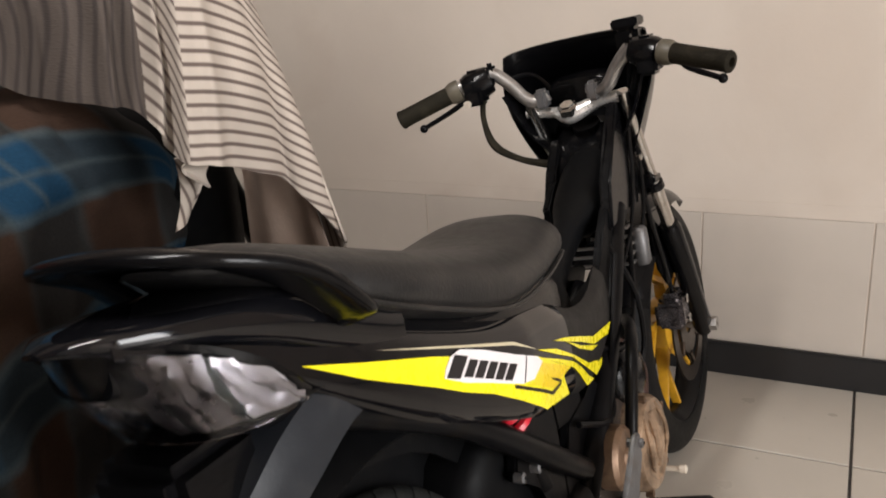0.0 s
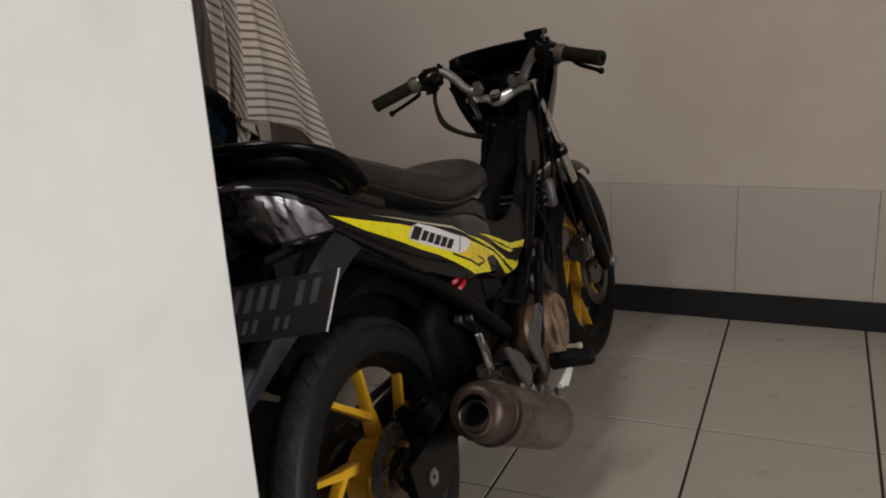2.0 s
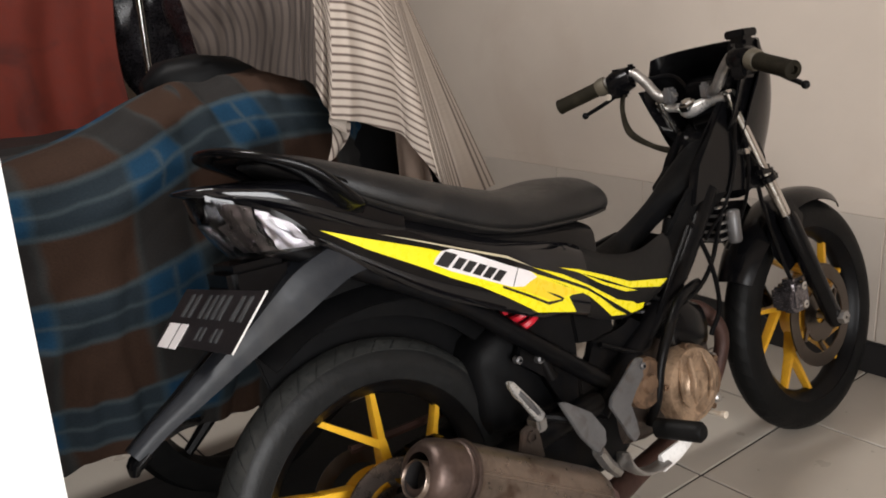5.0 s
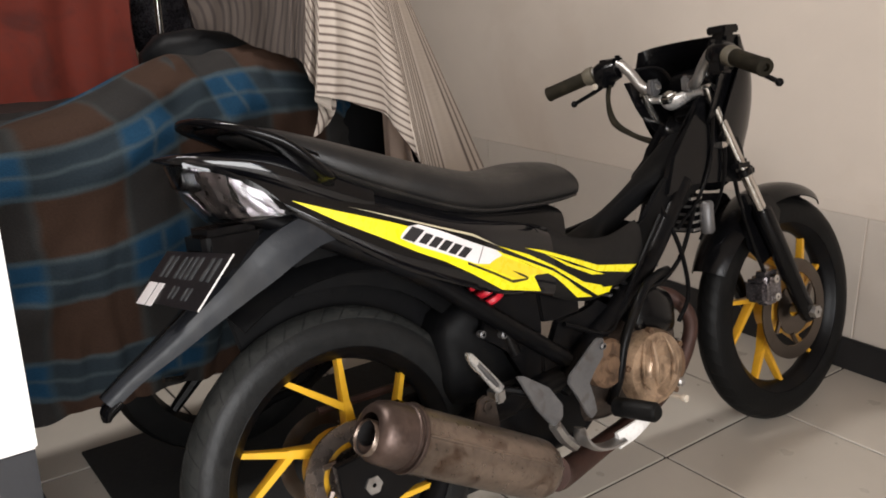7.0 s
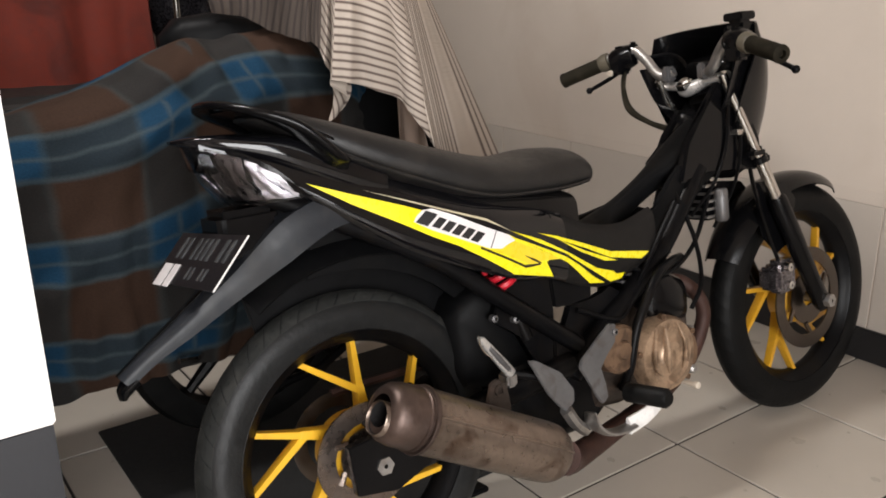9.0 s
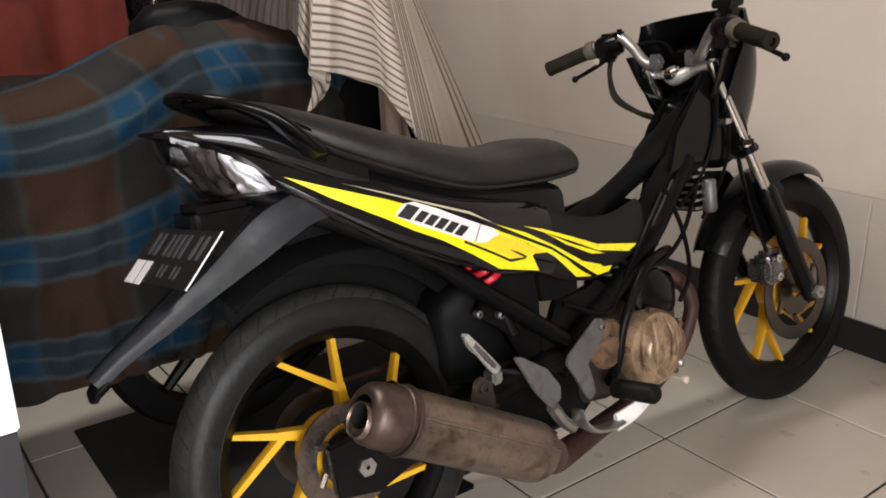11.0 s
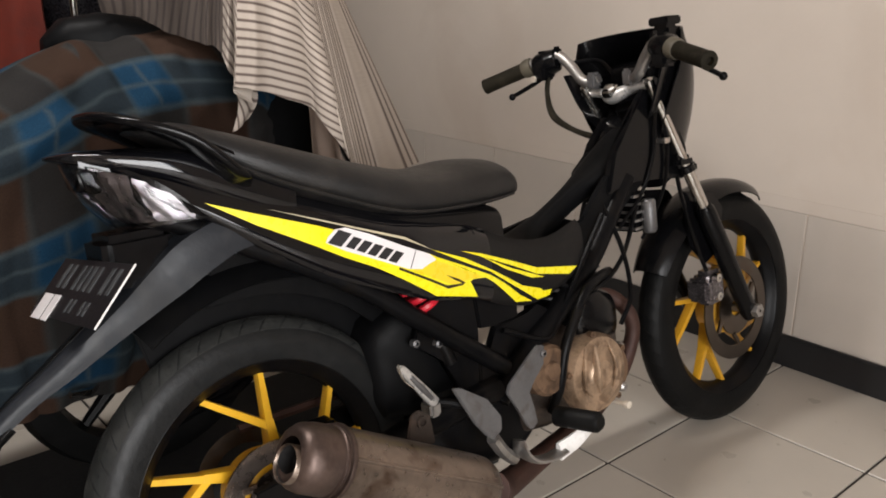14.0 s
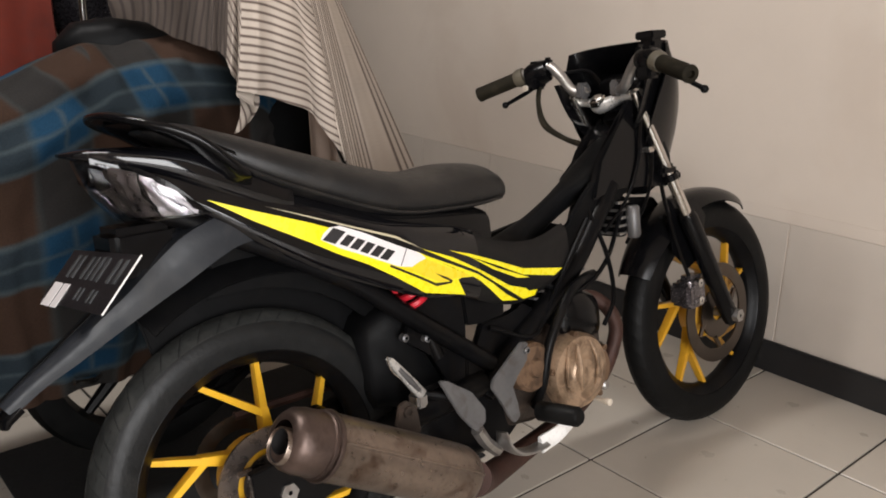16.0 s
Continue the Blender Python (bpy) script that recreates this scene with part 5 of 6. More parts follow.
part("lower_frame", bm, M_FRAME, bike, "black lower frame between wheel and engine", smooth=50)
# exhaust: rusty header under the engine, heat-stained silencer on the right
bm = bmesh.new()
tube(bm, [(0.0, 0.77, 0.42), (0.03, 0.82, 0.41), (0.05, 0.852, 0.365), (0.05, 0.853, 0.31), (0.045, 0.80, 0.235), (0.055, 0.68, 0.185), (0.08, 0.52, 0.165), (0.13, 0.38, 0.175), (0.215, 0.29, 0.235)], [0.015, 0.016, 0.016, 0.016, 0.018, 0.02, 0.022, 0.026, 0.032], seg=14, n=44)
part("exhaust_pipe", bm, M_RUST, bike, "rusty brown exhaust pipe")
MU0, MU1 = Vector((0.232, 0.267, 0.250)), Vector((0.2525, -0.052, 0.4300))
md = (MU1 - MU0).normalized()
ml = (MU1 - MU0).length
bm = bmesh.new()
turned_along(bm, [(0, 0.024), (0.004, 0.036), (0.012, 0.044), (0.026, 0.0495), (0.045, 0.051), (ml - 0.050, 0.050), (ml - 0.048, 0.046)], MU0, md, seg=40)
silencer = part("silencer", bm, M_EXHAUST, bike, "heat-stained steel silencer with rust marks")
bm = bmesh.new()
turned_along(bm, [(ml - 0.050, 0.048), (ml - 0.012, 0.0475), (ml + 0.004, 0.0445), (ml + 0.013, 0.038), (ml + 0.016, 0.031), (ml + 0.016, 0.0245)], MU0, md, seg=40, cap=False)
part("end_cap", bm, M_HEAT, silencer, "burnt brown rounded end cap")
OUT0 = MU0 + Vector((0.004, 0.0, -0.013))
bm = bmesh.new()
turned_along(bm, [(ml - 0.02, 0.0262), (ml + 0.027, 0.0262), (ml + 0.0285, 0.0252), (ml + 0.027, 0.024), (ml - 0.015, 0.024)], OUT0, md, seg=28, cap=False)
part("outlet", bm, M_EXHAUST, silencer, "short steel outlet")
bm = bmesh.new()
turned_along(bm, [(ml + 0.001, 0.0005), (ml + 0.001, 0.0241)], OUT0, md, seg=28, cap=False)
turned_along(bm, [(ml + 0.001, 0.0237), (ml + 0.024, 0.0237)], OUT0, md, seg=28, cap=False)
part("outlet_bore", bm, M_SOOT_HOLLOW, silencer, "sooty bore", recalc=False)
for k, wide, high, m in ((ml - 0.058, 0.009, 0.0535, M_HEAT), (ml - 0.044, 0.004, 0.0505, M_HEAT)):
    bm = bmesh.new()
    turned_along(bm, [(k, 0.047), (k + 0.001, high - 0.001), (k + wide / 2, high), (k + wide - 0.001, high - 0.001), (k + wide, 0.047)], MU0, md, seg=40, cap=False)
    part("weld_ring", bm, m, silencer, "browned weld ring")
# the pressed seam along its side
out = Vector((1, 0, 0.42))
out = (out - md * out.dot(md)).normalized()
bm = bmesh.new()
tube(bm, [MU0 + md * k + out * r for k, r in ((0.012, 0.0435), (0.03, 0.0495), (0.06, 0.0505), (ml - 0.09, 0.050), (ml - 0.058, 0.0495))], 0.0032, seg=8, n=20)
part("seam", bm, M_EXHAUST, silencer, "pressed seam")
bm = bmesh.new()
plate(bm, [(0.185, 0.387), (0.20, 0.392), (0.22, 0.377), (0.225, 0.33), (0.19, 0.32), (0.173, 0.35)], 0.165, 0.172)
turned(bm, [(0.160, 0.006), (0.160, 0.010), (0.177, 0.010), (0.177, 0.006)], (0, 0.201, 0.372), seg=12)
part("silencer_bracket", bm, M_OILY, bike, "grey silencer bracket")

# foot rests, guards and pedals on the right, mirrored stand on the left
bm = bmesh.new()
pa, pb = Vector((0.165, 0.178, 0.468)), Vector((0.13, 0.262, 0.375))
rings = []
dd = (pb - pa).normalized()
sx = Vector((1, 0, 0))
up = dd.cross(sx)
for k, w in ((0, 0.003), (0.06, 0.007), (0.3, 0.0085), (0.8, 0.0105), (1, 0.010)):
    p = pa.lerp(pb, k)
    rings.append([p + sx * 0.006 * math.copysign(abs(math.cos(a)) ** 0.6, math.cos(a)) + up * w * math.copysign(abs(math.sin(a)) ** 0.6, math.sin(a)) for a in np.linspace(0, 2 * math.pi, 16, endpoint=False)])
skin(bm, rings)
rest = part("pillion_rest", bm, M_BRIGHT, bike, "folded silver pillion foot rest")
bm = bmesh.new()
q0, q1 = pa.lerp(pb, 0.25) + sx * 0.0052, pa.lerp(pb, 0.85) + sx * 0.0052
tube(bm, [q0, q0.lerp(q1, 0.5), q1], [0.004, 0.0055, 0.004], seg=8)
part("rest_slot", bm, M_DARKALU, rest, "dark slot in the foot rest")
bm = bmesh.new()
tube(bm, [pa + Vector((0.004, -0.004, 0.006)), pa.lerp(pb, 0.18) + Vector((0.008, -0.012, -0.004)), pa.lerp(pb, 0.42) + Vector((0.008, -0.008, -0.006))], 0.0013, seg=6, n=10)
part("rest_spring", bm, M_CHROME, rest, "thin wire spring")
bm = bmesh.new()
tube(bm, [(0.10, 0.265, 0.366), (0.12, 0.29, 0.364), (0.15, 0.325, 0.352)], 0.0075, seg=8, n=6)
part("rest_tube", bm, M_FRAME, bike)
bm = bmesh.new()
box(bm, (0.105, 0.247, 0.352), (0.138, 0.27, 0.378), 0.005)
part("pillion_hinge", bm, M_ALU, bike)
bm = bmesh.new()
plate(bm, [(0.485, 0.418), (0.468, 0.422), (0.445, 0.405), (0.395, 0.372), (0.388, 0.358), (0.408, 0.325), (0.425, 0.29), (0.437, 0.275), (0.452, 0.285), (0.448, 0.315), (0.436, 0.345), (0.452, 0.362), (0.48, 0.385)], 0.160, 0.168, 0.002)
part("heel_guard", bm, M_DARKALU, bike, "grey cast heel guard")
bm = bmesh.new()
plate(bm, [(0.275, 0.402), (0.292, 0.398), (0.345, 0.362), (0.372, 0.322), (0.37, 0.30), (0.352, 0.285), (0.335, 0.30), (0.312, 0.33)], 0.158, 0.166, 0.002)
part("foot_bracket", bm, M_DARKALU, bike, "grey triangular foot bracket")
bm = bmesh.new()
tube(bm, [(0.162, 0.35, 0.29), (0.155, 0.375, 0.255), (0.14, 0.41, 0.225)], 0.012, seg=8, n=8)
part("bracket_arm", bm, M_ALU, bike)
bm = bmesh.new()
tube(bm, [(0.165, 0.405, 0.268), (0.168, 0.407, 0.245), (0.168, 0.432, 0.222), (0.168, 0.47, 0.212), (0.168, 0.505, 0.214)], [0.016, 0.022, 0.021, 0.019, 0.017], seg=10, n=20, flat=0.3)
pedal = part("brake_pedal", bm, M_ALU, bike, "curved silver brake pedal with a bright end")
# front end of the pedal in white, which paints in its glint
bm = bmesh.new()
tube(bm, [(0.168, 0.495, 0.2135), (0.168, 0.54, 0.221), (0.168, 0.575, 0.232), (0.168, 0.60, 0.2405)], [0.0185, 0.0175, 0.014, 0.005], seg=10, n=14, flat=0.35)
part("pedal_end", bm, M_WHITEMETAL, pedal, "pedal end, its bright glint painted white")
bm = bmesh.new()
turned_along(bm, [(0, 0.012), (0.003, 0.019), (0.09, 0.019), (0.097, 0.013)], (0.15, 0.515, 0.272), (1, 0.12, 0.06), seg=14)
part("foot_rest", bm, M_TYRE, bike, "black rubber foot rest")
bm = bmesh.new()
turned_along(bm, [(0, 0.005), (0.055, 0.005), (0.056, 0.0075), (0.066, 0.0075), (0.068, 0.003)], (0.09, 0.708, 0.231), (1, 0.0, 0), seg=14)
part("oil_plug", bm, M_CREAM, bike, "pale round plug")
for y, z in ((0.268, 0.468), (0.315, 0.455), (0.478, 0.405)):
    bm = bmesh.new()
    turned(bm, [(0.15 if y > 0.4 else 0.078, 0.003), (0.15 if y > 0.4 else 0.078, 0.007), (0.172 if y > 0.4 else 0.09 if y > 0.25 else 0.184, 0.007), (0.174 if y > 0.4 else 0.092 if y > 0.25 else 0.186, 0.003)], (0, y, z), seg=10)
    part("bolt", bm, M_DARKALU, bike, smooth=30)
bm = bmesh.new()
tube(bm, [(-0.07, 0.42, 0.25), (-0.12, 0.38, 0.15), (-0.157, 0.33, 0.047)], [0.012, 0.011, 0.01], seg=10, n=8)
box(bm, (-0.18, 0.30, 0.026), (-0.13, 0.36, 0.042), 0.004)
part("side_stand", bm, M_FRAME, bike, "black side stand")

# ---- the covered second motorcycle ----
B2X = -0.99
bike2 = empty_thing("covered_motorcycle", "dark motorcycle parked alongside, almost hidden under a plaid blanket", "motorcycle")
for nm, cy, r in (("rear_wheel", 0.72, 0.285), ("front_wheel", 1.42, 0.285)):
    bm = bmesh.new()
    turned(bm, [(-0.036, 0.215), (-0.04, 0.245), (-0.03, 0.272), (0, r), (0.03, 0.272), (0.04, 0.245), (0.036, 0.215), (0.0, 0.205), (-0.036, 0.215)], (B2X, cy, r), seg=56)
    w2 = part(nm, bm, M_TYRE, bike2, "black rubber tyre")
    for k in range(5):
        bm = bmesh.new()
        a = radians(72 * k + 10)
        tube(bm, [at_angle((B2X, cy, r), 0.02, a), at_angle((B2X, cy, r), 0.208, a)], [0.02, 0.012], seg=8)
        part("spoke", bm, M_FRAME, w2)
bm = bmesh.new()
rings = [oval(y, z, w, h, 3, xc=B2X + 0.04) for y, z, w, h in ((0.0, 0.58, 0.03, 0.03), (0.08, 0.585, 0.07, 0.05), (0.3, 0.60, 0.10, 0.08), (0.6, 0.66, 0.115, 0.15), (0.82, 0.69, 0.11, 0.21), (0.90, 0.70, 0.125, 0.225), (1.0, 0.70, 0.14, 0.225), (1.07, 0.69, 0.14, 0.225), (1.12, 0.70, 0.12, 0.19), (1.16, 0.72, 0.05, 0.1))]
skin(bm, rings)
part("body", bm, M_DULL, bike2, "dark body shell", smooth=60)
bm = bmesh.new()
rings = [oval(y, z, w, h, 3, xc=B2X - 0.01) for y, z, w, h in ((0.60, 0.92, 0.02, 0.02), (0.64, 0.925, 0.05, 0.05), (0.72, 0.93, 0.07, 0.055), (0.80, 0.92, 0.08, 0.05), (0.90, 0.89, 0.08, 0.04), (0.98, 0.86, 0.05, 0.03))]
skin(bm, rings)
part("instrument_cover", bm, M_DULL, bike2, "black instrument cover under the cloth", smooth=60)
bm = bmesh.new()
rings = [oval(y, z, w, h, 3, xc=B2X) for y, z, w, h in ((0.86, 0.34, 0.05, 0.05), (0.9, 0.34, 0.1, 0.1), (1.08, 0.34, 0.1, 0.1), (1.13, 0.35, 0.05, 0.05))]
skin(bm, rings)
part("engine", bm, M_FRAME, bike2)
bm = bmesh.new()
tube(bm, [(B2X - 0.13, 1.05, 0.2), (B2X - 0.14, 0.9, 0.215), (B2X - 0.14, 0.72, 0.245), (B2X - 0.14, 0.55, 0.29)], [0.018, 0.022, 0.042, 0.042], seg=14, n=18)
part("exhaust", bm, M_BLACK, bike2, "dark exhaust pipe")
bm = bmesh.new()
for sx in (0.11, -0.11):
    tube(bm, [(B2X + sx, 0.98, 0.22), (B2X + sx * 1.1, 0.86, 0.16), (B2X + sx * 1.15, 0.74, 0.15)], 0.011, seg=8)
tube(bm, [(B2X + 0.12, 0.90, 0.18), (B2X - 0.12, 0.90, 0.18)], 0.009, seg=8)
part("centre_stand", bm, M_FRAME, bike2)
bm = bmesh.new()
tube(bm, [(-0.788, 0.50, 0.312), (-0.795, 0.535, 0.304), (-0.83, 0.56, 0.295)], [0.007, 0.009, 0.009], seg=8)
part("foot_rest", bm, M_CHROME, bike2, "chromed foot rest")
bm = bmesh.new()
tube(bm, [(-0.83, 0.50, 0.288), (-0.85, 0.58, 0.272), (-0.87, 0.66, 0.255)], 0.006, seg=8, n=8)
part("rest_bar", bm, M_ALU, bike2, "thin dull bar behind the foot rest")
bm = bmesh.new()
box(bm, (-0.895, 0.645, 0.262), (-0.885, 0.660, 0.295), 0.002)
part("bracket", bm, M_CHROME, bike2, "small bright bracket")
for s in (1, -1):
    bm = bmesh.new()
    tube(bm, [(B2X + s * 0.09, 1.12, 0.85), (B2X + s * 0.09, 1.42, 0.285)], 0.02, seg=10)
    part("fork_leg", bm, M_FRAME, bike2)
bm = bmesh.new()
tube(bm, [(B2X - 0.33, 0.98, 1.06), (B2X - 0.15, 1.05, 1.06), (B2X, 1.1, 1.0), (B2X + 0.15, 1.05, 1.06), (B2X + 0.22, 1.0, 1.06)], 0.012, seg=10, n=20)
part("handlebar", bm, M_FRAME, bike2)

# plaid blanket over its seat and tail
NEAR = [(0.0, 0.0), (0.055, -0.010), (0.10, -0.042), (0.133, -0.11), (0.142, -0.3), (0.13, -0.5), (0.11, -0.66)]
ARC = [0.0]
for p, q in zip(NEAR, NEAR[1:]):
    ARC.append(ARC[-1] + math.dist(p, q))
TOPLINE = [(-0.14, 0.70), (0.0, 0.755), (0.15, 0.79), (0.28, 0.822), (0.37, 0.845), (0.44, 0.864), (0.51, 0.892), (0.56, 0.914), (0.62, 0.932), (0.69, 0.934), (0.73, 0.945), (0.79, 0.952), (0.86, 0.946), (0.92, 0.925), (0.97, 0.89), (1.01, 0.845), (1.04, 0.78)]
# how far the two lengthwise bands of the plaid lie above the floor on the near side, and the turns across
BAND_A = [(-0.14, 0.64), (0.1, 0.728), (0.27, 0.747), (0.34, 0.746), (0.40, 0.753), (0.45, 0.764), (0.55, 0.80), (0.64, 0.842), (0.70, 0.853), (0.80, 0.857), (0.93, 0.835), (1.04, 0.74)]
CROSS = [(-0.14, -3.6), (0.0, -3.0), (0.255, -2.0), (0.548, -1.0), (0.745, 0.0), (0.97, 1.0), (1.1, 1.6)]


def crease(y, z, y0, z0, y1, z1, width):
    """1 on the line between two points of the cloth's side, fading with the distance and towards its ends."""
    dy, dz = y1 - y0, z1 - z0
    t = ((y - y0) * dy + (z - z0) * dz) / (dy * dy + dz * dz)
    d = math.hypot(y - y0 - t * dy, z - z0 - t * dz)
    return math.exp(-((d / width) ** 2)) * max(0.0, min(1.0, 4 * t, 4 * (1 - t)))


CREASES = [(0.36, 0.700, 0.60, 0.835, 0.020, 0.016), (0.30, 0.795, 0.52, 0.835, 0.022, 0.013), (0.44, 0.62, 0.60, 0.74, 0.024, -0.014), (0.26, 0.44, 0.40, 0.62, 0.026, 0.014),
           (0.66, 0.95, 0.70, 0.80, 0.014, -0.014), (0.725, 0.96, 0.745, 0.84, 0.016, 0.010), (0.80, 0.95, 0.87, 0.78, 0.022, -0.016), (0.48, 0.91, 0.60, 0.86, 0.018, 0.012), (0.33, 0.28, 0.38, 0.5, 0.022, 0.02),
           (0.46, 0.27, 0.47, 0.48, 0.024, -0.018), (0.27, 0.27, 0.285, 0.52, 0.018, -0.016), (0.62, 0.30, 0.60, 0.62, 0.03, 0.02)]


def blanket_point(y, s):
    """Place of the cloth at y along the seat; s from -1 (far hem) over 0 (crest) to 1 (near hem)."""
    zc = table(TOPLINE, y)
    a = abs(s) * ARC[-1]
    dx, dz = (float(np.interp(a, ARC, [p[k] for p in NEAR])) for k in (0, 1))
    hem = 0.275 if y < 0.75 else 0.275 + 1.3 * (y - 0.75)
    dz *= (zc - hem) / 0.66
    return dx, zc + dz, a


def blanket_at(u, v):
    y = -0.14 + 1.18 * u
    s = 2 * v - 1
    dx, z, a = blanket_point(y, s)
    low = min(1.0, a / 0.6)
    fold = low * low * (0.016 * math.sin(31 * y + 2.2 * s) + 0.008 * math.sin(67 * y + 5)) + 0.003 * math.sin(23 * y + 16 * v)
    lump = 0.012 * noise.noise((y * 6, s * 4, 3.1)) + 0.009 * noise.noise((y * 15 + s * 6, s * 9, 7.3)) + 0.008 * abs(noise.noise((y * 4 - s * 7, s * 3, 1.7)))
    if s > 0:
        lump += sum(h * crease(y, z, y0, z0, y1, z1, w) for y0, z0, y1, z1, w, h in CREASES)
    side = 1 - 0.5 * max(0.0, (y - 0.90) / 0.14) ** 2
    return (B2X + 0.05 + math.copysign(dx, s) * (side if s > 0 else 1.15) + math.copysign(fold, s) + lump, y + 0.01 * low * math.sin(9 * s + 12 * y), z + 0.7 * lump * max(0.0, 1 - a / 0.2))


@functools.lru_cache(maxsize=None)
def band_middle(y):
    """How far down the near side the upper lengthwise band lies."""
    zs = [blanket_point(y, k / 40)[1] for k in range(41)]
    return float(np.interp(-table(BAND_A, y), [-q for q in zs], [k / 40 * ARC[-1] for k in range(41)]))


def blanket_uv(u, v):
    """Turns of the plaid along and across; whole numbers lie on the middle of a band."""
    y = -0.14 + 1.18 * u
    s = 2 * v - 1
    dx, z, a = blanket_point(y, s)
    mid = band_middle(round(y, 6))
    shear = (0.9 if y < 0.62 else 0.45) * max(0.0, z - 0.83) if s > 0 else 0.06
    return (table(CROSS, y + shear), ((a if s > 0 else -a) - mid) / 0.235)


bm = bmesh.new()
sheet(bm, blanket_at, 140, 96, -0.005, blanket_uv)
tagged(part("plaid_blanket", bm, M_PLAID, None, smooth=80), "brown and blue plaid blanket draped over a parked motorcycle", "blanket")

# striped cloth over its handlebar, from its far left fold round to its hanging right edge
TOPS = [(-0.97, 0.67, 1.157), (-0.92, 0.732, 1.156), (-0.87, 0.782, 1.154), (-0.82, 0.832, 1.153), (-0.74, 0.84, 1.149), (-0.69, 0.835, 1.148), (-0.655, 0.832, 1.146), (-0.645, 0.857, 1.145), (-0.64, 0.88, 1.146), (-0.645, 0.908, 1.146), (-0.655, 0.926, 1.147), (-0.67, 0.948, 1.148),
        (-0.70, 0.99, 1.15), (-0.76, 1.04, 1.15), (-0.83, 1.09, 1.15)]
HEMS = [(-0.95, 0.703, 0.986), (-0.90, 0.755, 0.975), (-0.861, 0.797, 0.946), (-0.76, 0.81, 0.935), (-0.70, 0.809, 0.926), (-0.668, 0.819, 0.877), (-0.625, 0.797, 0.871), (-0.61, 0.83, 0.864), (-0.597, 0.876, 0.846), (-0.583, 0.918, 0.829), (-0.572, 0.938, 0.799), (-0.545, 0.976, 0.736),
        (-0.60, 1.05, 0.665), (-0.70, 1.18, 0.64), (-0.90, 1.431, 0.604)]
N_CLOTH = len(TOPS) - 1
top_line, hem_line = spline(TOPS, 24 * N_CLOTH + 1), spline(HEMS, 24 * N_CLOTH + 1)


def cloth_at(u, v):
    """u counts the posts of the two lines; v runs from the bar down to the hem."""
    i = min(u, N_CLOTH - 1e-6) * 24
    k = int(i)
    a, b = top_line[k].lerp(top_line[k + 1], i - k), hem_line[k].lerp(hem_line[k + 1], i - k)
    p = a.lerp(b, v)
    w = 0.3 + 0.7 * v
    d = 0.006 * noise.noise((u * 0.9, v * 3, 0.5))
    # pleats: soft in the dark back part, one sharp ridge and a valley in the front, many narrow ones at the side
    if u < 5:
        d += 0.010 * math.sin(u * 4.2 + 1.5 * v) + 0.006 * math.sin(u * 9.5 + 3 * v)
    elif u < 11:
        d += w * (0.010 * math.exp(-(((u - 6.95) / 0.22) ** 2)) - 0.006 * math.exp(-(((u - 7.5) / 0.3) ** 2)) - 0.013 * v * math.exp(-(((u - 9.3) / 0.55) ** 2)) + 0.006 * v * math.exp(-(((u - 10.3) / 0.4) ** 2)))
    else:
        d += w * (0.007 * math.sin((u - 11) * 7.0 + v) + 0.004 * math.sin((u - 11) * 17 + 2 * v))
    belly = 0.010 * math.sin(math.pi * v) * (1 if u < 11 else 0.3)
    return p + Vector((d + belly, -0.6 * d, 0.0))


def stripe_along(u, v):
    """Where the stripes lie: down the back part, slanting beside the ridge, level over the front, down the side."""
    p = cloth_at(u, v)
    if u < 4.2:
        return (u * 0.050 + 0.010 * math.sin(5 * v + u), v * 0.3)
    if u < 6:
        return (0.74 * (1.2 - p.z) - (u - 4.2) * 0.034, u * 0.05)
    if u < 11:
        k = max(0.0, u - 6.9)
        return (1.2 - p.z - 0.0035 * (u - 6) - 0.0045 * k - 0.0022 * k * k, u * 0.05)
    k = u - 11
    gap = k if k < 1.75 else 1.75 + 0.12 * (k - 1.75) if k < 2.55 else 1.846 + (k - 2.55)
    return (gap * 0.082 + 0.003, v * 0.4)


striped = None
# posts 0 to 4.2 take the darkened copy, for the shaded back fold
for u0, u1, nu, fabric in ((6, 11, 60, M_STRIPE), (0, 4.2, 50, M_STRIPE_SHADED), (4.2, 6, 20, M_STRIPE), (11, N_CLOTH, 44, M_STRIPE)):
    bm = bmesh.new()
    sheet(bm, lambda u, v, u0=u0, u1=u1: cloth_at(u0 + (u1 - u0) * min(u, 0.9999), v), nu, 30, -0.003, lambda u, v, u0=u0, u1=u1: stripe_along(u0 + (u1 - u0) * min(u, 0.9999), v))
    piece = part("striped_cloth" if striped is None else "cloth_fold", bm, fabric, striped, "striped fold at the back, shade put into its colour" if fabric is M_STRIPE_SHADED else "", smooth=80)
    striped = striped or tagged(piece, "cream cloth with thin dark stripes hung over a handlebar", "cloth")
cloth = striped


def corner_at(u, v):
    """The turned-up corner of the front hem, and the flap that hangs below it."""
    p = Vector((-0.630, 0.800, 0.872)).lerp(Vector((-0.628, 0.836, 0.866)), u)
    q = Vector((-0.640, 0.806, 0.858)).lerp(Vector((-0.632, 0.834, 0.836)), u)
    return p.lerp(q, v) + Vector((-0.008 * math.sin(math.pi * v), 0, 0))


def flap_at(u, v):
    p = Vector((-0.668, 0.818, 0.872)).lerp(Vector((-0.655, 0.858, 0.862)), u)
    q = Vector((-0.678, 0.812, 0.782)).lerp(Vector((-0.672, 0.846, 0.802)), u)
    return p.lerp(q, v) + Vector((0.006 * math.sin(u * 5), 0.010 * math.sin(math.pi * v), 0))


bm = bmesh.new()
sheet(bm, corner_at, 12, 10, -0.003, lambda u, v: (0.0035, u * 0.08))
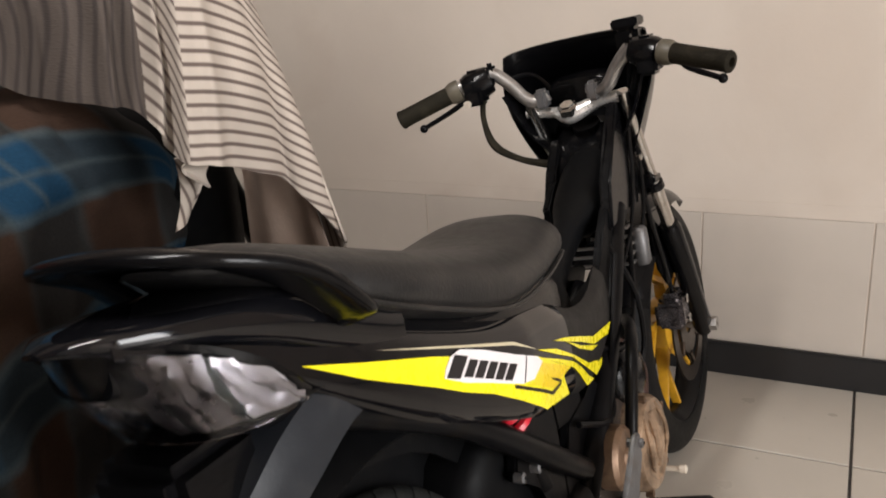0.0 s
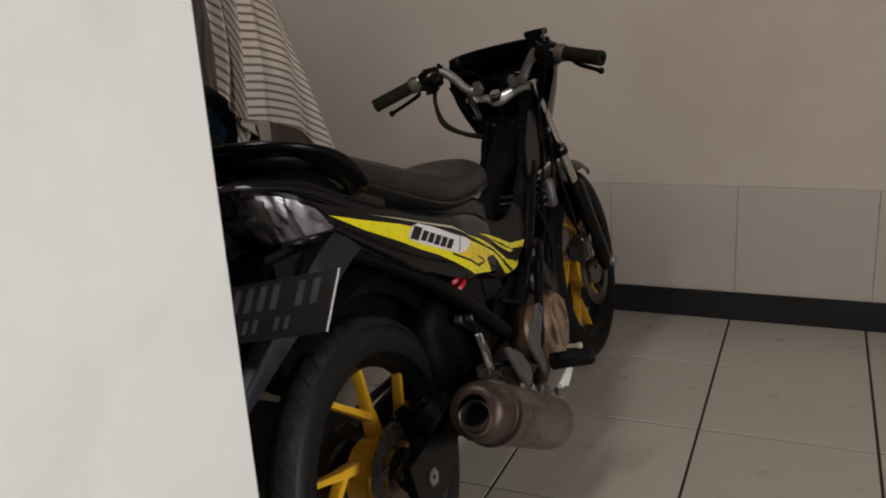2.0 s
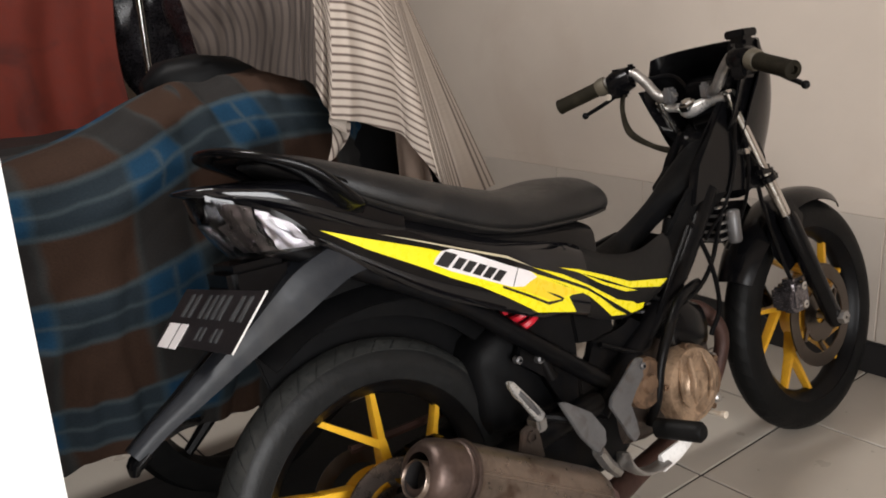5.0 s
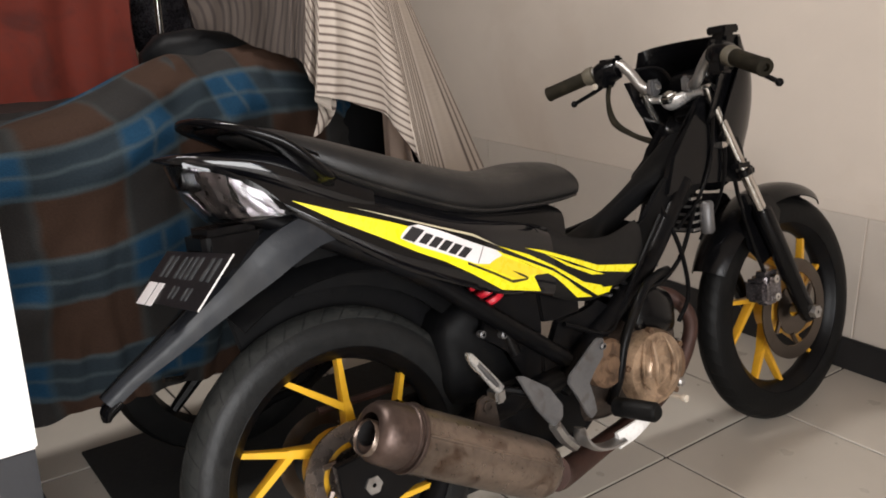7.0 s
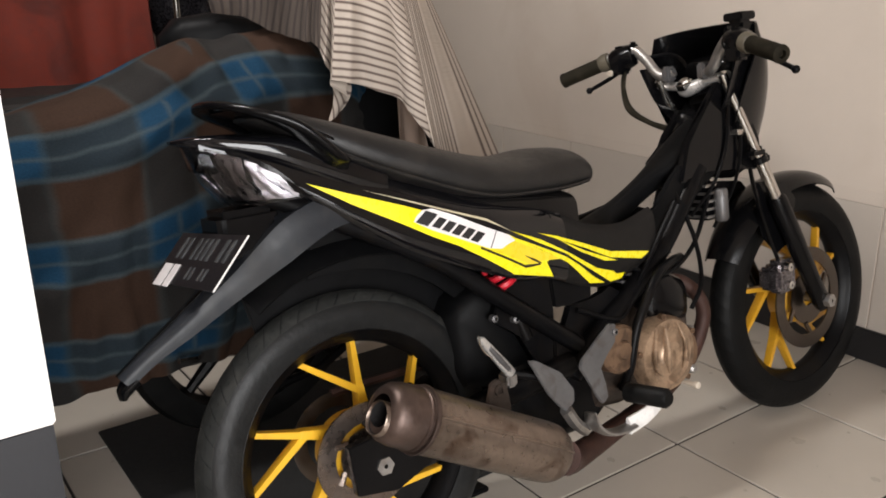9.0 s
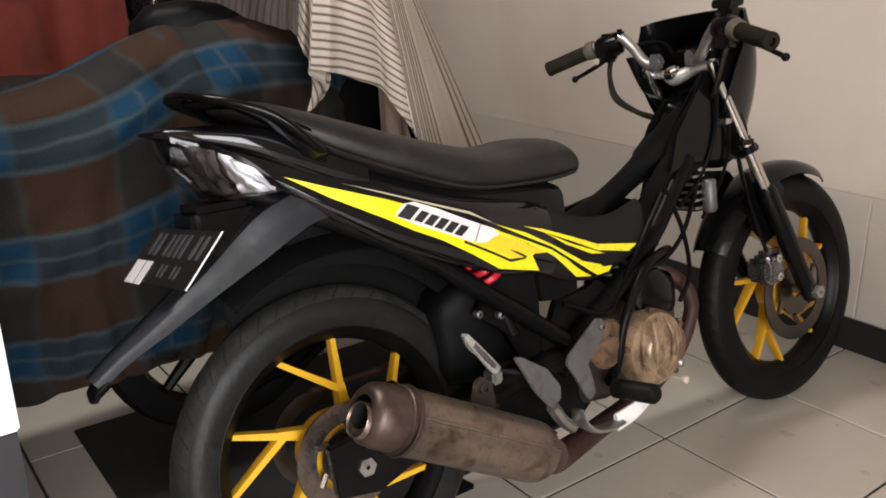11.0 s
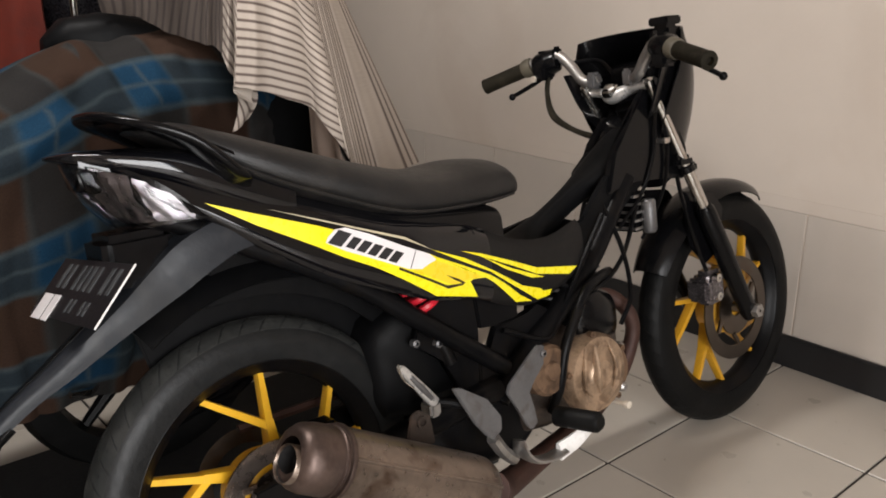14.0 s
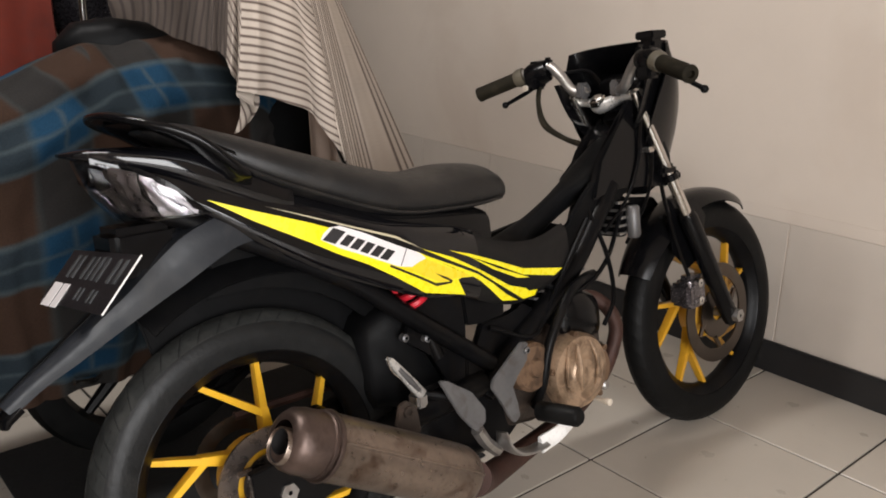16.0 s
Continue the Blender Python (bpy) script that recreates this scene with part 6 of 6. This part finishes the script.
part("cloth_corner", bm, M_STRIPE, cloth, smooth=80)
bm = bmesh.new()
sheet(bm, flap_at, 12, 12, -0.003, lambda u, v: (0.05 * v + 0.035 * (1 - u) ** 2, u * 0.08))
part("cloth_corner", bm, M_STRIPE, cloth, smooth=80)


def lining_at(u, v):
    p = Vector((-0.715, 0.995, 0.96)).lerp(Vector((-0.625, 0.965, 0.96)), u)
    q = Vector((-0.735, 1.015, 0.66)).lerp(Vector((-0.558, 0.992, 0.66)), u)
    return p.lerp(q, v) + Vector((0.0, 0.008 * math.sin(u * 11 + v), 0.0))


bm = bmesh.new()
sheet(bm, lining_at, 16, 14, 0.003, lambda u, v: (u * 0.2, v * 0.3))
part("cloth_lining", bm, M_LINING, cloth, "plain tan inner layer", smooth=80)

# black mat below
bm = bmesh.new()
box(bm, (-1.17, 0.40, 0.0), (-0.46, 1.30, 0.007), 0.002)
tagged(part("floor_mat", bm, M_MAT, None), "black rubber mat lying under the covered motorcycle", "mat")

# ---- things farther back ----
bm = bmesh.new()


def red_at(u, v):
    """A cloth hung over the rack, its folds deeper towards the hem."""
    y = 0.20 + 0.80 * u
    w = 0.35 + 0.65 * v
    d = w * (0.030 * math.sin(u * 13 + 0.7 * v) + 0.014 * math.sin(u * 31 + 2 * v)) + 0.012 * noise.noise((u * 5, v * 4, 1.2))
    return (-2.25 + d + 0.10 * max(0.0, v - 0.6) ** 2, y + 0.008 * math.sin(v * 7) - 0.05 * v * (u - 0.5), 1.462 - 0.76 * v + 0.012 * math.sin(u * 9) * v)


sheet(bm, red_at, 50, 40, 0.01)
tagged(part("red_cloth", bm, M_REDCLOTH, None, smooth=80), "rust red cloth hanging over a rack in the shade", "cloth")
# bench added as a dark mass over the bright wall; its form is invented
bench = empty_thing("bench", "dark low bench added to darken the corner behind the motorcycles", "bench")
bm = bmesh.new()
box(bm, (-3.0, -0.4, 0.62), (-1.95, 1.5, 0.72), 0.03, 3)
part("bench_seat", bm, M_BENCH, bench, "dark padded seat")
for x in (-2.9, -2.05):
    for y in (-0.3, 1.4):
        bm = bmesh.new()
        box(bm, (x - 0.03, y - 0.03, 0.0), (x + 0.03, y + 0.03, 0.62), 0.004)
        part("leg", bm, M_BENCH, bench)
bm = bmesh.new()
box(bm, (-2.03, -0.3, 0.05), (-1.99, 1.4, 0.6), 0.004)
part("front_board", bm, M_BENCH, bench)
rack = empty_thing("clothes_rack", "thin chromed clothes rack standing on the bench", "rack")
for y in (0.2, 1.085):
    bm = bmesh.new()
    tube(bm, [(-2.27, y, 0.72), (-2.27, y, 1.46)], 0.012, seg=10)
    part("upright", bm, M_CHROME, rack)
    bm = bmesh.new()
    tube(bm, [(-2.45, y, 0.732), (-2.1, y, 0.732)], 0.012, seg=10)
    part("foot", bm, M_CHROME, rack)
bm = bmesh.new()
tube(bm, [(-2.27, 0.18, 1.46), (-2.27, 1.11, 1.46)], 0.012, seg=10)
part("top_rail", bm, M_CHROME, rack)


def plastic_bag(cx, cy, rx, ry, top, low, seed, label):
    """A crumpled hanging bag with pleats gathered at its top."""
    def at(u, v):
        a = 2 * math.pi * u
        r = (0.5 + 0.5 * math.sin(math.pi * min(1, 0.1 + v * 0.95)) ** 0.6) * (1 + 0.10 * math.sin(7 * a + 4 * v + seed) * (1 - 0.5 * v) + 0.18 * noise.noise((math.cos(a) * 2.5 + seed, math.sin(a) * 2.5, v * 5)))
        return (cx + rx * r * math.cos(a), cy + ry * r * math.sin(a), top - (top - low) * v)

    bm = bmesh.new()
    sheet(bm, at, 48, 26, 0.004)
    return tagged(part("plastic_bag", bm, M_BAG, None, smooth=35), label, "bag", group="bags on the bench")


plastic_bag(-2.02, 1.32, 0.2, 0.22, 1.5, 0.722, 0.0, "dark crumpled plastic bag standing on the bench")
plastic_bag(-2.45, 1.22, 0.13, 0.2, 1.48, 0.722, 2.4, "greyish crumpled plastic bag standing beside the red cloth")

# ---- tiles, each a piece ----
def tile_mesh(name, w, d, axis, thick, bevel=0.0012):
    bm = bmesh.new()
    if axis == "floor":
        box(bm, (0, 0, -thick), (w, d, 0), bevel, 1)
    else:
        box(bm, (0, 0, 0), (w, thick, d), bevel, 1)
    me = bpy.data.meshes.new(name)
    bmesh.ops.recalc_face_normals(bm, faces=bm.faces[:])
    bm.to_mesh(me)
    bm.free()
    return me


GAP, TX, TY = 0.0068, 0.103, 1.885
full = tile_mesh("floor_tile", 0.4 - GAP, 0.4 - GAP, "floor", 0.006)
cut = tile_mesh("floor_tile_cut", 0.4 - GAP, WALL_Y - TY - GAP, "floor", 0.006)
full.materials.append(M_TILE)
cut.materials.append(M_TILE)
for i in range(-9, 7):
    for j in range(-11, 1):
        x, y = TX + 0.4 * i, TY + 0.4 * j
        if x < X_W - 0.3 or x > X_E - 0.1 or y < Y_S - 0.3:
            continue
        ob = new("floor_tile", full if j < 0 else cut)
        ob.location = (x + GAP / 2, y + GAP / 2, 0.0)
        ob.parent = floor
wt = tile_mesh("wall_tile", 0.4 - 0.0048, DADO_TOP - CAP - 0.094, "wall", 0.0075, 0.0008)
wt.materials.append(M_WTILE)
for i in range(-9, 7):
    x = 0.115 + 0.4 * i
    if x < X_W - 0.1 or x > X_E - 0.1:
        continue
    ob = new("wall_tile", wt)
    ob.location = (x, WALL_Y + 0.0045, 0.093)
    ob.parent = wall_north
